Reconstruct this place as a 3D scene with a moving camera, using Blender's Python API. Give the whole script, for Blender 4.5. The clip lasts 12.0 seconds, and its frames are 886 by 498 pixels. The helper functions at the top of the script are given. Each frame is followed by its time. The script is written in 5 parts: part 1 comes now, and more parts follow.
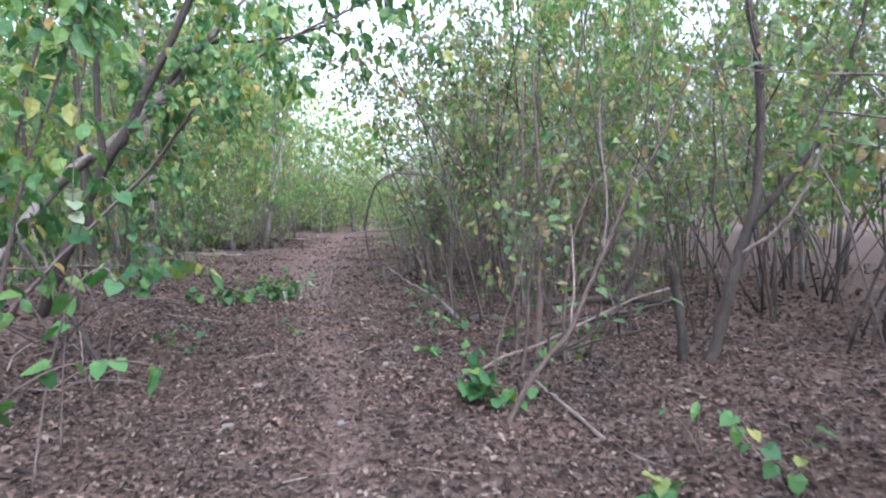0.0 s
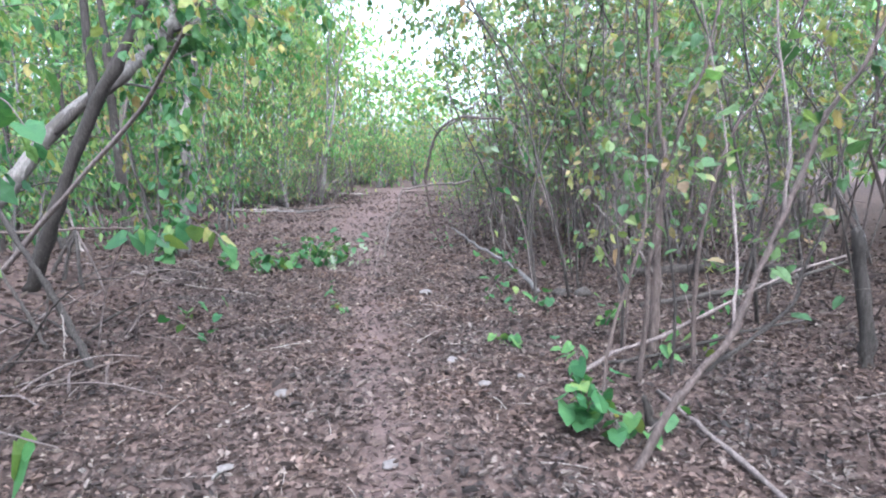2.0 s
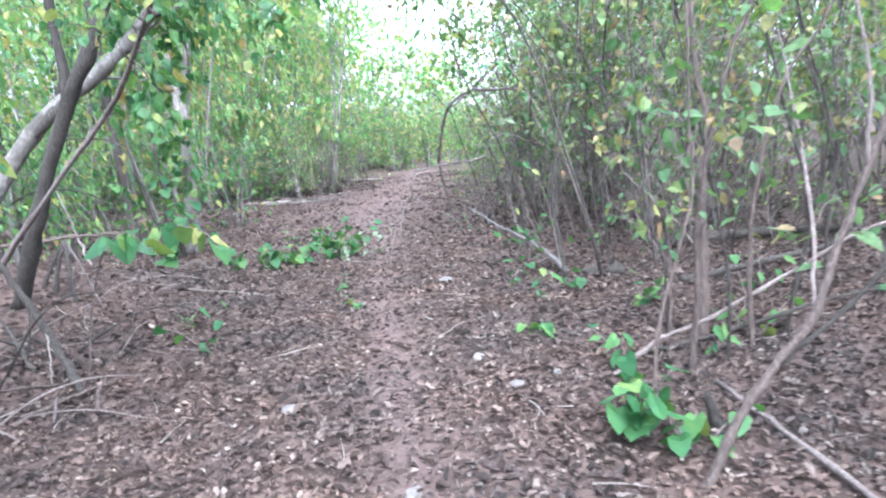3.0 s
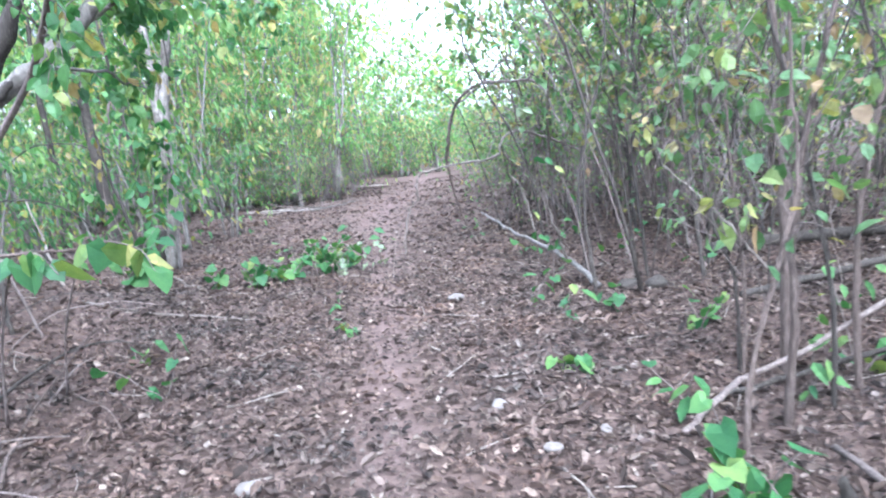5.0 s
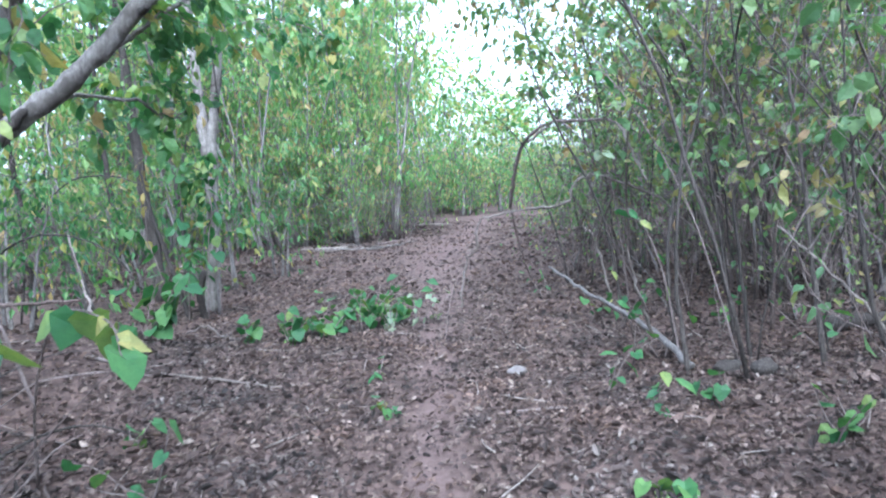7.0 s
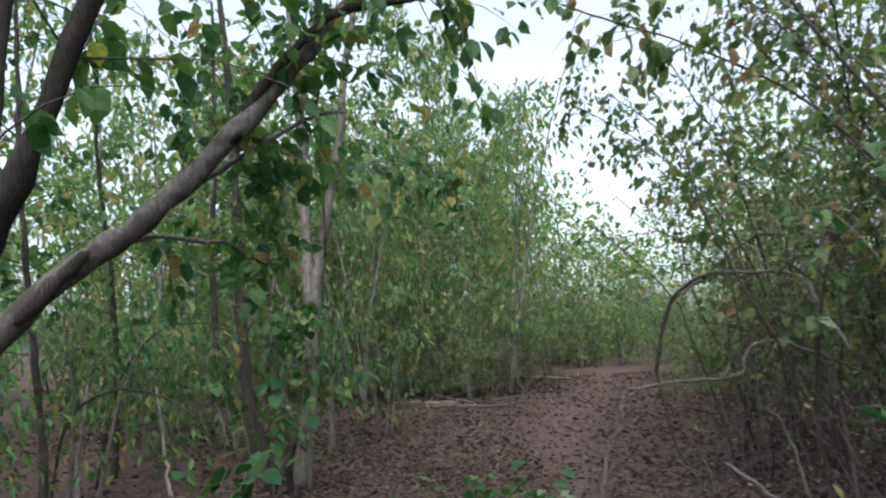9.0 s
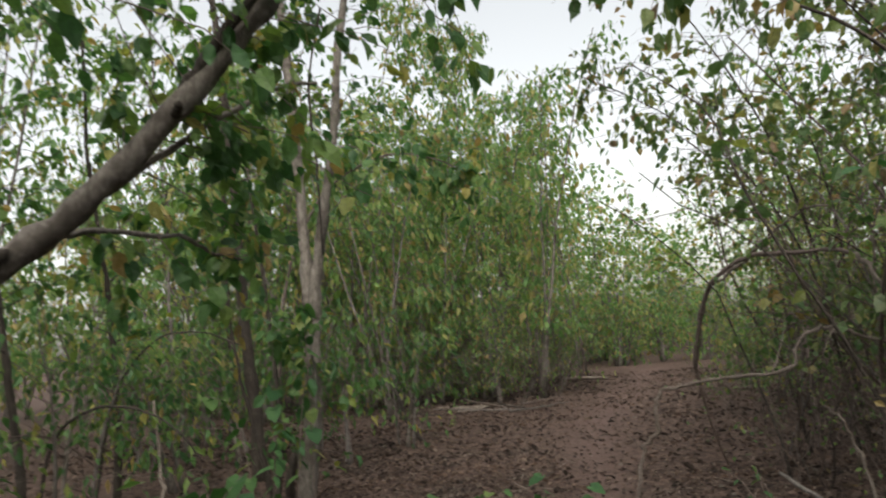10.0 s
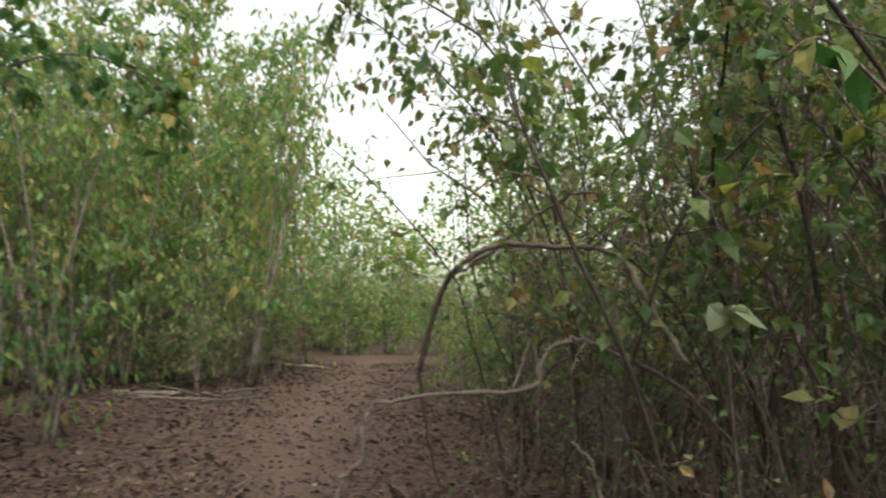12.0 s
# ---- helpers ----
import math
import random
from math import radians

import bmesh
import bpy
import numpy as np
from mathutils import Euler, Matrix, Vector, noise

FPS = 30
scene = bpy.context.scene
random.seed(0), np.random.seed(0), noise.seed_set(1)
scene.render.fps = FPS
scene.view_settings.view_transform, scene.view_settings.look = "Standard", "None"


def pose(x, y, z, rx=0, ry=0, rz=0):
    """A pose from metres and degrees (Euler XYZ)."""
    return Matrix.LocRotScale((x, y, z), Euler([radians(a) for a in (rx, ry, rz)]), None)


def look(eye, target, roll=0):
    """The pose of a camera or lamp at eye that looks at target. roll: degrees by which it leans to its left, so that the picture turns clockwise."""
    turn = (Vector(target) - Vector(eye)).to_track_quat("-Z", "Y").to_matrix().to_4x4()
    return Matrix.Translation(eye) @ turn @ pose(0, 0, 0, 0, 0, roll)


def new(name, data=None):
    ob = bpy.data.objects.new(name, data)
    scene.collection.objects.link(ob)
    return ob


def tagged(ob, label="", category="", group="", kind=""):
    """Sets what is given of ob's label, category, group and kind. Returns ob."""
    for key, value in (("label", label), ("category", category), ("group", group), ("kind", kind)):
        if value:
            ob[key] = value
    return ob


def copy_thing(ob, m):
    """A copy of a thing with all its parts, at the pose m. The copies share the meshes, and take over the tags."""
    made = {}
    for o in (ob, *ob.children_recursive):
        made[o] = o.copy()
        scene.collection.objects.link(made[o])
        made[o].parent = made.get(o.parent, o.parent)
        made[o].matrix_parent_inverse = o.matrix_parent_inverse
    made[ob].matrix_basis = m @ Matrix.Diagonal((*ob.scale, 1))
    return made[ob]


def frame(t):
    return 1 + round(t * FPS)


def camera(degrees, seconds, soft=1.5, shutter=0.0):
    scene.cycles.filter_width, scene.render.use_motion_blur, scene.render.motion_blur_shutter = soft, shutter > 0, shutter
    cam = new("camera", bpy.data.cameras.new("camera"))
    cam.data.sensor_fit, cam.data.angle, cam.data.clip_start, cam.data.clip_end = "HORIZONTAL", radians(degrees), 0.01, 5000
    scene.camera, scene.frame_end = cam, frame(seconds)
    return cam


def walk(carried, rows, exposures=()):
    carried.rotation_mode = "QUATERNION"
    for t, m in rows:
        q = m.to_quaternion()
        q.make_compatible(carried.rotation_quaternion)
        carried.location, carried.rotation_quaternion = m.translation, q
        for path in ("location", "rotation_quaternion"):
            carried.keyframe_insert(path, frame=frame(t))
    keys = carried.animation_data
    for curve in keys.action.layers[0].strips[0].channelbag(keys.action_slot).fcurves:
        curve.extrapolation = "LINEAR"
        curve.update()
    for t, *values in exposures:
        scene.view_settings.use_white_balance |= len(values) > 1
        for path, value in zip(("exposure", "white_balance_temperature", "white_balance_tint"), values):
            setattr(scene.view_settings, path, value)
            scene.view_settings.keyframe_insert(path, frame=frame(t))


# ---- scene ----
cam = camera(64.6, 12.0, soft=2.0, shutter=0.35)
PATH = [
    (0, (0.275, 0.072, 1.399), (0.176, 2.064, 1.254), -0.0),
    (0.5, (0.219, 0.522, 1.373), (0.065, 2.513, 1.278), -0.1),
    (1, (0.162, 0.87, 1.326), (-0.07, 2.851, 1.173), -3.0),
    (1.5, (0.165, 1.279, 1.332), (-0.122, 3.241, 1.066), -0.7),
    (2, (0.052, 1.554, 1.321), (-0.221, 3.517, 1.047), -0.5),
    (2.5, (0.005, 1.769, 1.318), (-0.218, 3.726, 0.968), -4.2),
    (3, (0.002, 2.037, 1.284), (-0.33, 3.982, 0.957), -4.6),
    (3.2, (0.006, 2.156, 1.258), (-0.385, 4.09, 0.929), -6.5),
    (4.8, (-0.125, 2.794, 1.216), (-0.436, 4.736, 0.855), -4.2),
    (5, (-0.131, 2.926, 1.182), (-0.493, 4.869, 0.875), -5.7),
    (5.5, (-0.14, 3.221, 1.177), (-0.615, 5.138, 0.86), -5.6),
    (6, (-0.188, 3.374, 1.189), (-0.794, 5.251, 0.859), -4.1),
    (6.5, (-0.234, 3.539, 1.22), (-0.819, 5.438, 0.993), -3.8),
    (7, (-0.265, 3.69, 1.235), (-0.789, 5.61, 1.045), -4.1),
    (7.2, (-0.253, 3.795, 1.239), (-0.785, 5.72, 1.133), -4.2),
    (8.8, (-0.697, 4.649, 1.387), (-1.454, 6.486, 1.616), -1.5),
    (9, (-0.753, 4.71, 1.383), (-1.545, 6.531, 1.615), -2.4),
    (9.5, (-0.787, 5.071, 1.361), (-1.727, 6.807, 1.678), -4.3),
    (10, (-0.785, 5.345, 1.341), (-1.667, 7.123, 1.589), -4.4),
    (10.5, (-0.918, 5.681, 1.348), (-1.582, 7.552, 1.591), -1.9),
    (11, (-0.986, 6.048, 1.347), (-1.482, 7.973, 1.567), -2.6),
    (11.5, (-0.958, 6.553, 1.335), (-1.383, 8.498, 1.533), -0.9),
    (12, (-1.017, 6.868, 1.333), (-1.212, 8.85, 1.516), 1.4),
]
walk(cam, [(t, look(e, a, r)) for t, e, a, r in PATH],
     exposures=[(0.0, 2.5, 5550, 14), (1.6, 2.8, 5400, 11), (3.0, 3.42, 5250, 8), (4.9, 3.5, 5150, 8), (5.5, 3.16, 5150, 8), (6.0, 3.46, 5150, 8), (6.5, 3.06, 5050, 8), (7.2, 2.9, 5000, 6), (8.8, 1.48, 5850, 6), (9.5, 1.28, 6500, 8), (10.0, 1.16, 7200, 7), (11.0, 1.2, 7500, 5), (12.0, 1.5, 7450, 5)])

# ---- world and sun: an overcast, bright white sky ----
world = bpy.data.worlds.new("overcast_sky")
scene.world = world
world.use_nodes = True
wn = world.node_tree
sky = wn.nodes.new("ShaderNodeTexSky")
sky.sky_type = "NISHITA"
sky.sun_disc = False
sky.sun_elevation = radians(55)
sky.sun_rotation = radians(155)
sky.air_density, sky.dust_density, sky.ozone_density = 1.0, 4.0, 1.0
soft_sky = wn.nodes.new("ShaderNodeHueSaturation")
soft_sky.inputs["Saturation"].default_value = 0.35
wn.links.new(sky.outputs[0], soft_sky.inputs["Color"])
wn.links.new(soft_sky.outputs[0], wn.nodes["Background"].inputs["Color"])
wn.nodes["Background"].inputs["Strength"].default_value = 0.15

sun = new("sun", bpy.data.lights.new("sun", "SUN"))
sun.data.energy, sun.data.angle, sun.data.color = 0.6, radians(50), (1.0, 0.97, 0.92)
sun.matrix_world = look((9, -13, 32), (0, 6, 0))


# ---- materials ----
def material(name):
    m = bpy.data.materials.new(name)
    m.use_nodes = True
    return m, m.node_tree.nodes, m.node_tree.links


def ramp(nodes, stops):
    node = nodes.new("ShaderNodeValToRGB")
    el = node.color_ramp.elements
    while len(el) < len(stops):
        el.new(0.5)
    for e, (p, c) in zip(el, stops):
        e.position, e.color = p, (*c, 1)
    return node


def noise_tex(nodes, links, scale, detail=6, coords=None, rough=0.6):
    node = nodes.new("ShaderNodeTexNoise")
    node.inputs["Scale"].default_value, node.inputs["Detail"].default_value = scale, detail
    node.inputs["Roughness"].default_value = rough
    if coords is not None:
        links.new(coords, node.inputs["Vector"])
    return node


def blend(nodes, links, a, b, fac, mode="MIX"):
    node = nodes.new("ShaderNodeMix")
    node.data_type, node.blend_type = "RGBA", mode
    for sock, v in ((0, fac), (6, a), (7, b)):
        if isinstance(v, (int, float)):
            node.inputs[sock].default_value = v
        elif isinstance(v, tuple):
            node.inputs[sock].default_value = (*v, 1)
        else:
            links.new(v, node.inputs[sock])
    return node.outputs[2]


def bark(name, dark, mid, light, patch, stretch=6.0, patch_amount=0.5):
    m, n, l = material(name)
    p = n["Principled BSDF"]
    tc = n.new("ShaderNodeTexCoord")
    mp = n.new("ShaderNodeMapping")
    mp.inputs["Scale"].default_value = (stretch, stretch, 1.0)
    l.new(tc.outputs["Object"], mp.inputs["Vector"])
    fine = noise_tex(n, l, 14, 8, mp.outputs[0], 0.7)
    big = noise_tex(n, l, 5.0, 3, tc.outputs["Object"])
    base = ramp(n, [(0.3, dark), (0.52, mid), (0.72, light)])
    l.new(fine.outputs[0], base.inputs[0])
    blot = ramp(n, [(0.48, (0, 0, 0)), (0.62, (patch_amount,) * 3)])
    l.new(big.outputs[0], blot.inputs[0])
    col = blend(n, l, base.outputs[0], patch, blot.outputs[0])
    info = n.new("ShaderNodeObjectInfo")
    tone = n.new("ShaderNodeHueSaturation")
    span = n.new("ShaderNodeMapRange")
    span.inputs["To Min"].default_value, span.inputs["To Max"].default_value = 0.75, 1.2
    l.new(info.outputs["Random"], span.inputs[0])
    l.new(span.outputs[0], tone.inputs["Value"])
    l.new(col, tone.inputs["Color"])
    l.new(tone.outputs[0], p.inputs["Base Color"])
    p.inputs["Roughness"].default_value = 0.9
    p.inputs["Specular IOR Level"].default_value = 0.2
    b = n.new("ShaderNodeBump")
    b.inputs["Strength"].default_value, b.inputs["Distance"].default_value = 0.9, 0.015
    l.new(fine.outputs[0], b.inputs["Height"])
    l.new(b.outputs[0], p.inputs["Normal"])
    return m


def leafy(name, stops, through_light=0.4, rough=0.5, vein=0.15, single=False):
    """Leaf: colour varies leaf by leaf, mottled, and lets light through."""
    m, n, l = material(name)
    p = n["Principled BSDF"]
    geo = n.new("ShaderNodeNewGeometry")
    tc = n.new("ShaderNodeTexCoord")
    base = ramp(n, stops)
    info = n.new("ShaderNodeObjectInfo")
    l.new(info.outputs["Random"] if single else geo.outputs["Random Per Island"], base.inputs[0])
    blot = noise_tex(n, l, 40, 4, tc.outputs["Object"])
    big = noise_tex(n, l, 1.3, 3, tc.outputs["Object"])
    r1 = ramp(n, [(0.3, (1 - vein * 2,) * 3), (0.7, (1 + vein,) * 3)])
    l.new(blot.outputs[0], r1.inputs[0])
    r2 = ramp(n, [(0.35, (0.75, 0.82, 0.8)), (0.65, (1.15, 1.08, 0.95))])
    l.new(big.outputs[0], r2.inputs[0])
    col = blend(n, l, base.outputs[0], r1.outputs[0], 1.0, "MULTIPLY")
    col = blend(n, l, col, r2.outputs[0], 1.0, "MULTIPLY")
    l.new(col, p.inputs["Base Color"])
    p.inputs["Roughness"].default_value = rough
    p.inputs["Specular IOR Level"].default_value = 0.35
    tr = n.new("ShaderNodeBsdfTranslucent")
    warm = blend(n, l, col, (1.0, 1.05, 0.6), 1.0, "MULTIPLY")
    l.new(warm, tr.inputs["Color"])
    mix = n.new("ShaderNodeMixShader")
    mix.inputs[0].default_value = through_light
    l.new(p.outputs[0], mix.inputs[1])
    l.new(tr.outputs[0], mix.inputs[2])
    l.new(mix.outputs[0], n["Material Output"].inputs["Surface"])
    return m


BARK_PALE = bark("pale_smooth_bark", (0.075, 0.066, 0.058), (0.16, 0.143, 0.13), (0.25, 0.23, 0.212), (0.06, 0.051, 0.044), 3.0, 0.8)
BARK_DARK = bark("dark_rough_bark", (0.018, 0.015, 0.013), (0.05, 0.042, 0.037), (0.1, 0.086, 0.076), (0.02, 0.017, 0.015), 8.0)
BARK_BROWN = bark("brown_twig_bark", (0.064, 0.049, 0.045), (0.138, 0.11, 0.101), (0.23, 0.193, 0.178), (0.075, 0.059, 0.053), 6.0)
BARK_DUN = bark("dun_stick_bark", (0.038, 0.027, 0.024), (0.084, 0.063, 0.055), (0.148, 0.117, 0.104), (0.045, 0.036, 0.032), 6.0)
BARK_GREY = bark("grey_stem_bark", (0.065, 0.058, 0.055), (0.14, 0.127, 0.12), (0.23, 0.212, 0.2), (0.06, 0.052, 0.049), 5.0)
DEAD_WOOD = bark("weathered_dead_wood", (0.085, 0.071, 0.062), (0.18, 0.153, 0.136), (0.28, 0.245, 0.222), (0.085, 0.067, 0.056), 10.0, 0.7)

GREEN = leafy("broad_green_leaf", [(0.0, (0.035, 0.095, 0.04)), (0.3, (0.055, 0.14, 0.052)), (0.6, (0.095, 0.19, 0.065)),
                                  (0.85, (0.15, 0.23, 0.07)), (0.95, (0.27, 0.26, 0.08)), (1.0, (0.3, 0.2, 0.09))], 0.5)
# paler and less saturated than GREEN: haze over the foliage put into the colour
GREEN_HAZED = leafy("haze_paled_green_leaf", [(0.0, (0.09, 0.2, 0.082)), (0.4, (0.155, 0.29, 0.11)), (0.68, (0.22, 0.335, 0.125)),
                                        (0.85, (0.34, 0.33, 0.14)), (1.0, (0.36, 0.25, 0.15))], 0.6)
OLIVE = leafy("sparse_olive_leaf", [(0.0, (0.06, 0.12, 0.055)), (0.4, (0.095, 0.165, 0.07)), (0.72, (0.15, 0.21, 0.08)),
                                   (0.88, (0.25, 0.24, 0.1)), (0.96, (0.22, 0.145, 0.085)), (1.0, (0.17, 0.12, 0.085))], 0.5)
FRESH = leafy("fresh_bright_leaf", [(0.0, (0.03, 0.095, 0.038)), (0.5, (0.052, 0.135, 0.046)), (0.85, (0.09, 0.17, 0.052)), (0.95, (0.15, 0.195, 0.06)), (1.0, (0.26, 0.24, 0.085))], 0.4, 0.6, single=True)
LITTER = leafy("dry_fallen_leaf", [(0.0, (0.02, 0.014, 0.013)), (0.3, (0.049, 0.032, 0.029)), (0.6, (0.08, 0.054, 0.049)),
                                  (0.86, (0.118, 0.084, 0.076)), (0.97, (0.16, 0.125, 0.115)), (1.0, (0.21, 0.175, 0.165))], 0.08, 0.9, 0.25)
SERE = leafy("withered_hanging_leaf", [(0.0, (0.1, 0.07, 0.035)), (0.5, (0.2, 0.15, 0.06)), (1.0, (0.32, 0.26, 0.09))], 0.35, 0.7, single=True)
PALE_LEAF = leafy("pale_underside_leaf", [(0.0, (0.15, 0.2, 0.14)), (1.0, (0.24, 0.28, 0.2))], 0.4, 0.6, single=True)


def soil_material():
    m, n, l = material("reddish_trail_soil")
    p = n["Principled BSDF"]
    tc = n.new("ShaderNodeTexCoord")
    grain = noise_tex(n, l, 55, 8, tc.outputs["Object"], 0.7)
    mid = noise_tex(n, l, 7, 5, tc.outputs["Object"])
    cells = n.new("ShaderNodeTexVoronoi")
    cells.inputs["Scale"].default_value = 22
    l.new(tc.outputs["Object"], cells.inputs["Vector"])
    soil = ramp(n, [(0.3, (0.066, 0.044, 0.039)), (0.55, (0.104, 0.072, 0.065)), (0.75, (0.145, 0.105, 0.096))])
    l.new(grain.outputs[0], soil.inputs[0])
    crumbs = ramp(n, [(0.0, (0.022, 0.015, 0.012)), (0.5, (0.062, 0.042, 0.035)), (1.0, (0.105, 0.073, 0.063))])
    l.new(cells.outputs["Color"], crumbs.inputs[0])
    bare = n.new("ShaderNodeAttribute")
    bare.attribute_name = "bare_soil"
    mask = n.new("ShaderNodeMath")
    mask.operation = "MULTIPLY_ADD"
    mask.use_clamp = True
    l.new(mid.outputs[0], mask.inputs[0])
    mask.inputs[1].default_value = 1.6
    shift = n.new("ShaderNodeMath")
    shift.operation = "SUBTRACT"
    l.new(bare.outputs["Fac"], shift.inputs[0])
    shift.inputs[1].default_value = 0.95
    l.new(shift.outputs[0], mask.inputs[2])
    col = blend(n, l, crumbs.outputs[0], soil.outputs[0], mask.outputs[0])
    l.new(col, p.inputs["Base Color"])
    p.inputs["Roughness"].default_value = 0.95
    p.inputs["Specular IOR Level"].default_value = 0.15
    b = n.new("ShaderNodeBump")
    b.inputs["Strength"].default_value, b.inputs["Distance"].default_value = 0.7, 0.02
    l.new(grain.outputs[0], b.inputs["Height"])
    l.new(b.outputs[0], p.inputs["Normal"])
    return m


def stone_material():
    m, n, l = material("pale_stone")
    p = n["Principled BSDF"]
    tc = n.new("ShaderNodeTexCoord")
    a = noise_tex(n, l, 30, 7, tc.outputs["Object"])
    c = ramp(n, [(0.3, (0.07, 0.058, 0.053)), (0.6, (0.11, 0.095, 0.088)), (0.8, (0.165, 0.147, 0.137))])
    l.new(a.outputs[0], c.inputs[0])
    l.new(c.outputs[0], p.inputs["Base Color"])
    p.inputs["Roughness"].default_value = 0.9
    b = n.new("ShaderNodeBump")
    b.inputs["Strength"].default_value = 0.5
    l.new(a.outputs[0], b.inputs["Height"])
    l.new(b.outputs[0], p.inputs["Normal"])
    return m


SOIL, STONE = soil_material(), stone_material()


# ---- mesh tools ----
def make_mesh(name, verts, faces, mat, smooth=False):
    """faces: a list of integer arrays, each (n, 3) or (n, 4)."""
    me = bpy.data.meshes.new(name)
    verts = np.asarray(verts, dtype=np.float32)
    faces = [np.asarray(f, dtype=np.int32) for f in faces if len(f)]
    sizes = np.concatenate([np.full(len(f), f.shape[1], np.int32) for f in faces])
    loops = np.concatenate([f.ravel() for f in faces])
    starts = np.concatenate([[0], np.cumsum(sizes)[:-1]]).astype(np.int32)
    me.vertices.add(len(verts))
    me.vertices.foreach_set("co", verts.ravel())
    me.loops.add(len(loops))
    me.loops.foreach_set("vertex_index", loops)
    me.polygons.add(len(sizes))
    me.polygons.foreach_set("loop_start", starts)
    me.polygons.foreach_set("use_smooth", np.full(len(sizes), smooth))
    me.update(calc_edges=True)
    me.validate()
    me.materials.append(mat)
    return me


def part(name, me, parent, label=""):
    ob = new(name, me)
    ob.parent = parent
    return tagged(ob, label)


def thing(name, place, label, category, group="", kind="", turn=0.0):
    ob = new(name)
    ob.empty_display_size = 0.1
    ob.matrix_world = pose(*place, 0, 0, turn)
    return tagged(ob, label, category, group, kind)


def spline(points, steps):
    """Catmull-Rom through the points."""
    p = np.asarray(points, float)
    p = np.vstack([2 * p[0] - p[1], p, 2 * p[-1] - p[-2]])
    out = []
    for i in range(1, len(p) - 2):
        for u in np.linspace(0, 1, steps, endpoint=False):
            a, b, c, d = p[i - 1:i + 3]
            out.append(0.5 * (2 * b + (c - a) * u + (2 * a - 5 * b + 4 * c - d) * u * u + (3 * b - a - 3 * c + d) * u ** 3))
    out.append(p[-2])
    return np.array(out)


def tube(points, radii, sides=6, lump=0.0, rng=None):
    """A tapered, closed tube along points: verts and faces."""
    p, r = np.asarray(points, float), np.asarray(radii, float)
    t = np.gradient(p, axis=0)
    t /= np.linalg.norm(t, axis=1)[:, None] + 1e-9
    ref = np.array((0.3, 0.9, 0.31)) if abs(t[0] @ np.array((0.3, 0.9, 0.31))) < 0.9 else np.array((1.0, 0, 0))
    u = np.cross(t, ref)
    u /= np.linalg.norm(u, axis=1)[:, None] + 1e-9
    v = np.cross(t, u)
    a = np.linspace(0, 2 * np.pi, sides, endpoint=False)
    rr = r[:, None] * np.ones(sides)
    if lump and rng is not None:
        rr = rr * (1 + lump * rng.uniform(-1, 1, rr.shape))
    ring = p[:, None] + rr[..., None] * (np.cos(a)[None, :, None] * u[:, None] + np.sin(a)[None, :, None] * v[:, None])
    n = len(p)
    i, j = np.meshgrid(np.arange(n - 1), np.arange(sides), indexing="ij")
    k = (j + 1) % sides
    quads = np.stack([i * sides + j, i * sides + k, (i + 1) * sides + k, (i + 1) * sides + j], -1).reshape(-1, 4)
    verts = np.vstack([ring.reshape(-1, 3), p[:1], p[-1:] + t[-1:] * r[-1]])
    b, e = n * sides, n * sides + 1
    jj = np.arange(sides)
    tris = np.vstack([np.stack([(jj + 1) % sides, jj, np.full(sides, b)], 1),
                      np.stack([(n - 1) * sides + jj, (n - 1) * sides + (jj + 1) % sides, np.full(sides, e)], 1)])
    return verts, quads, tris


def join(pieces):
    vs, qs, ts, o = [], [], [], 0
    for v, q, t in pieces:
        vs.append(v), qs.append(q + o), ts.append(t + o)
        o += len(v)
    return np.vstack(vs), [np.vstack(qs), np.vstack(ts)]


def stroke_mesh(name, points, r0, r1, mat, seed=0, sides=8, steps=6, wobble=0.0, lump=0.1):
    """One branch as a mesh of its own."""
    rng = np.random.default_rng(seed)
    p = spline(points, steps)
    p[1:-1] += rng.normal(0, 1, p[1:-1].shape) * wobble
    r = np.linspace(r0, r1, len(p)) * (1 + 0.1 * rng.normal(0, 1, len(p)).clip(-1.5, 2))
    v, q, t = tube(p, r, sides, lump, rng)
    return make_mesh(name, v, [q, t], mat, True)


# leaf outlines: along, across, lift
LEAF_FINE = (np.array([(0, 0, 0), (0.22, 0.36, 0.06), (0.22, -0.36, 0.06), (0.3, 0, 0), (0.62, 0.38, 0.04), (0.62, -0.38, 0.04), (0.66, 0, -0.03), (1, 0, -0.16)]),
             np.array([(0, 3, 1), (0, 2, 3), (1, 3, 6), (1, 6, 4), (3, 2, 5), (3, 5, 6), (4, 6, 7), (6, 5, 7)]))
LEAF_HEART = (np.array([(0.08, 0, 0), (-0.06, 0.25, 0.05), (-0.06, -0.25, 0.05), (0.22, 0.5, 0.08), (0.22, -0.5, 0.08), (0.35, 0, 0), (0.62, 0.36, 0.03), (0.62, -0.36, 0.03), (1, 0, -0.12)]),
              np.array([(0, 5, 3), (0, 3, 1), (0, 2, 4), (0, 4, 5), (5, 6, 3), (5, 4, 7), (5, 8, 6), (5, 7, 8)]))
LEAF_MID = (np.array([(0, 0, 0), (0.4, 0.42, 0.07), (0.45, 0, 0), (0.4, -0.42, 0.07), (1, 0, -0.14)]), np.array([(0, 2, 1), (0, 3, 2), (1, 2, 4), (2, 3, 4)]))
LEAF_FAR = (np.array([(0, 0, 0), (0.42, 0.42, 0.08), (1, 0, -0.1), (0.42, -0.42, 0.08)]), np.array([(0, 2, 1), (0, 3, 2)]))


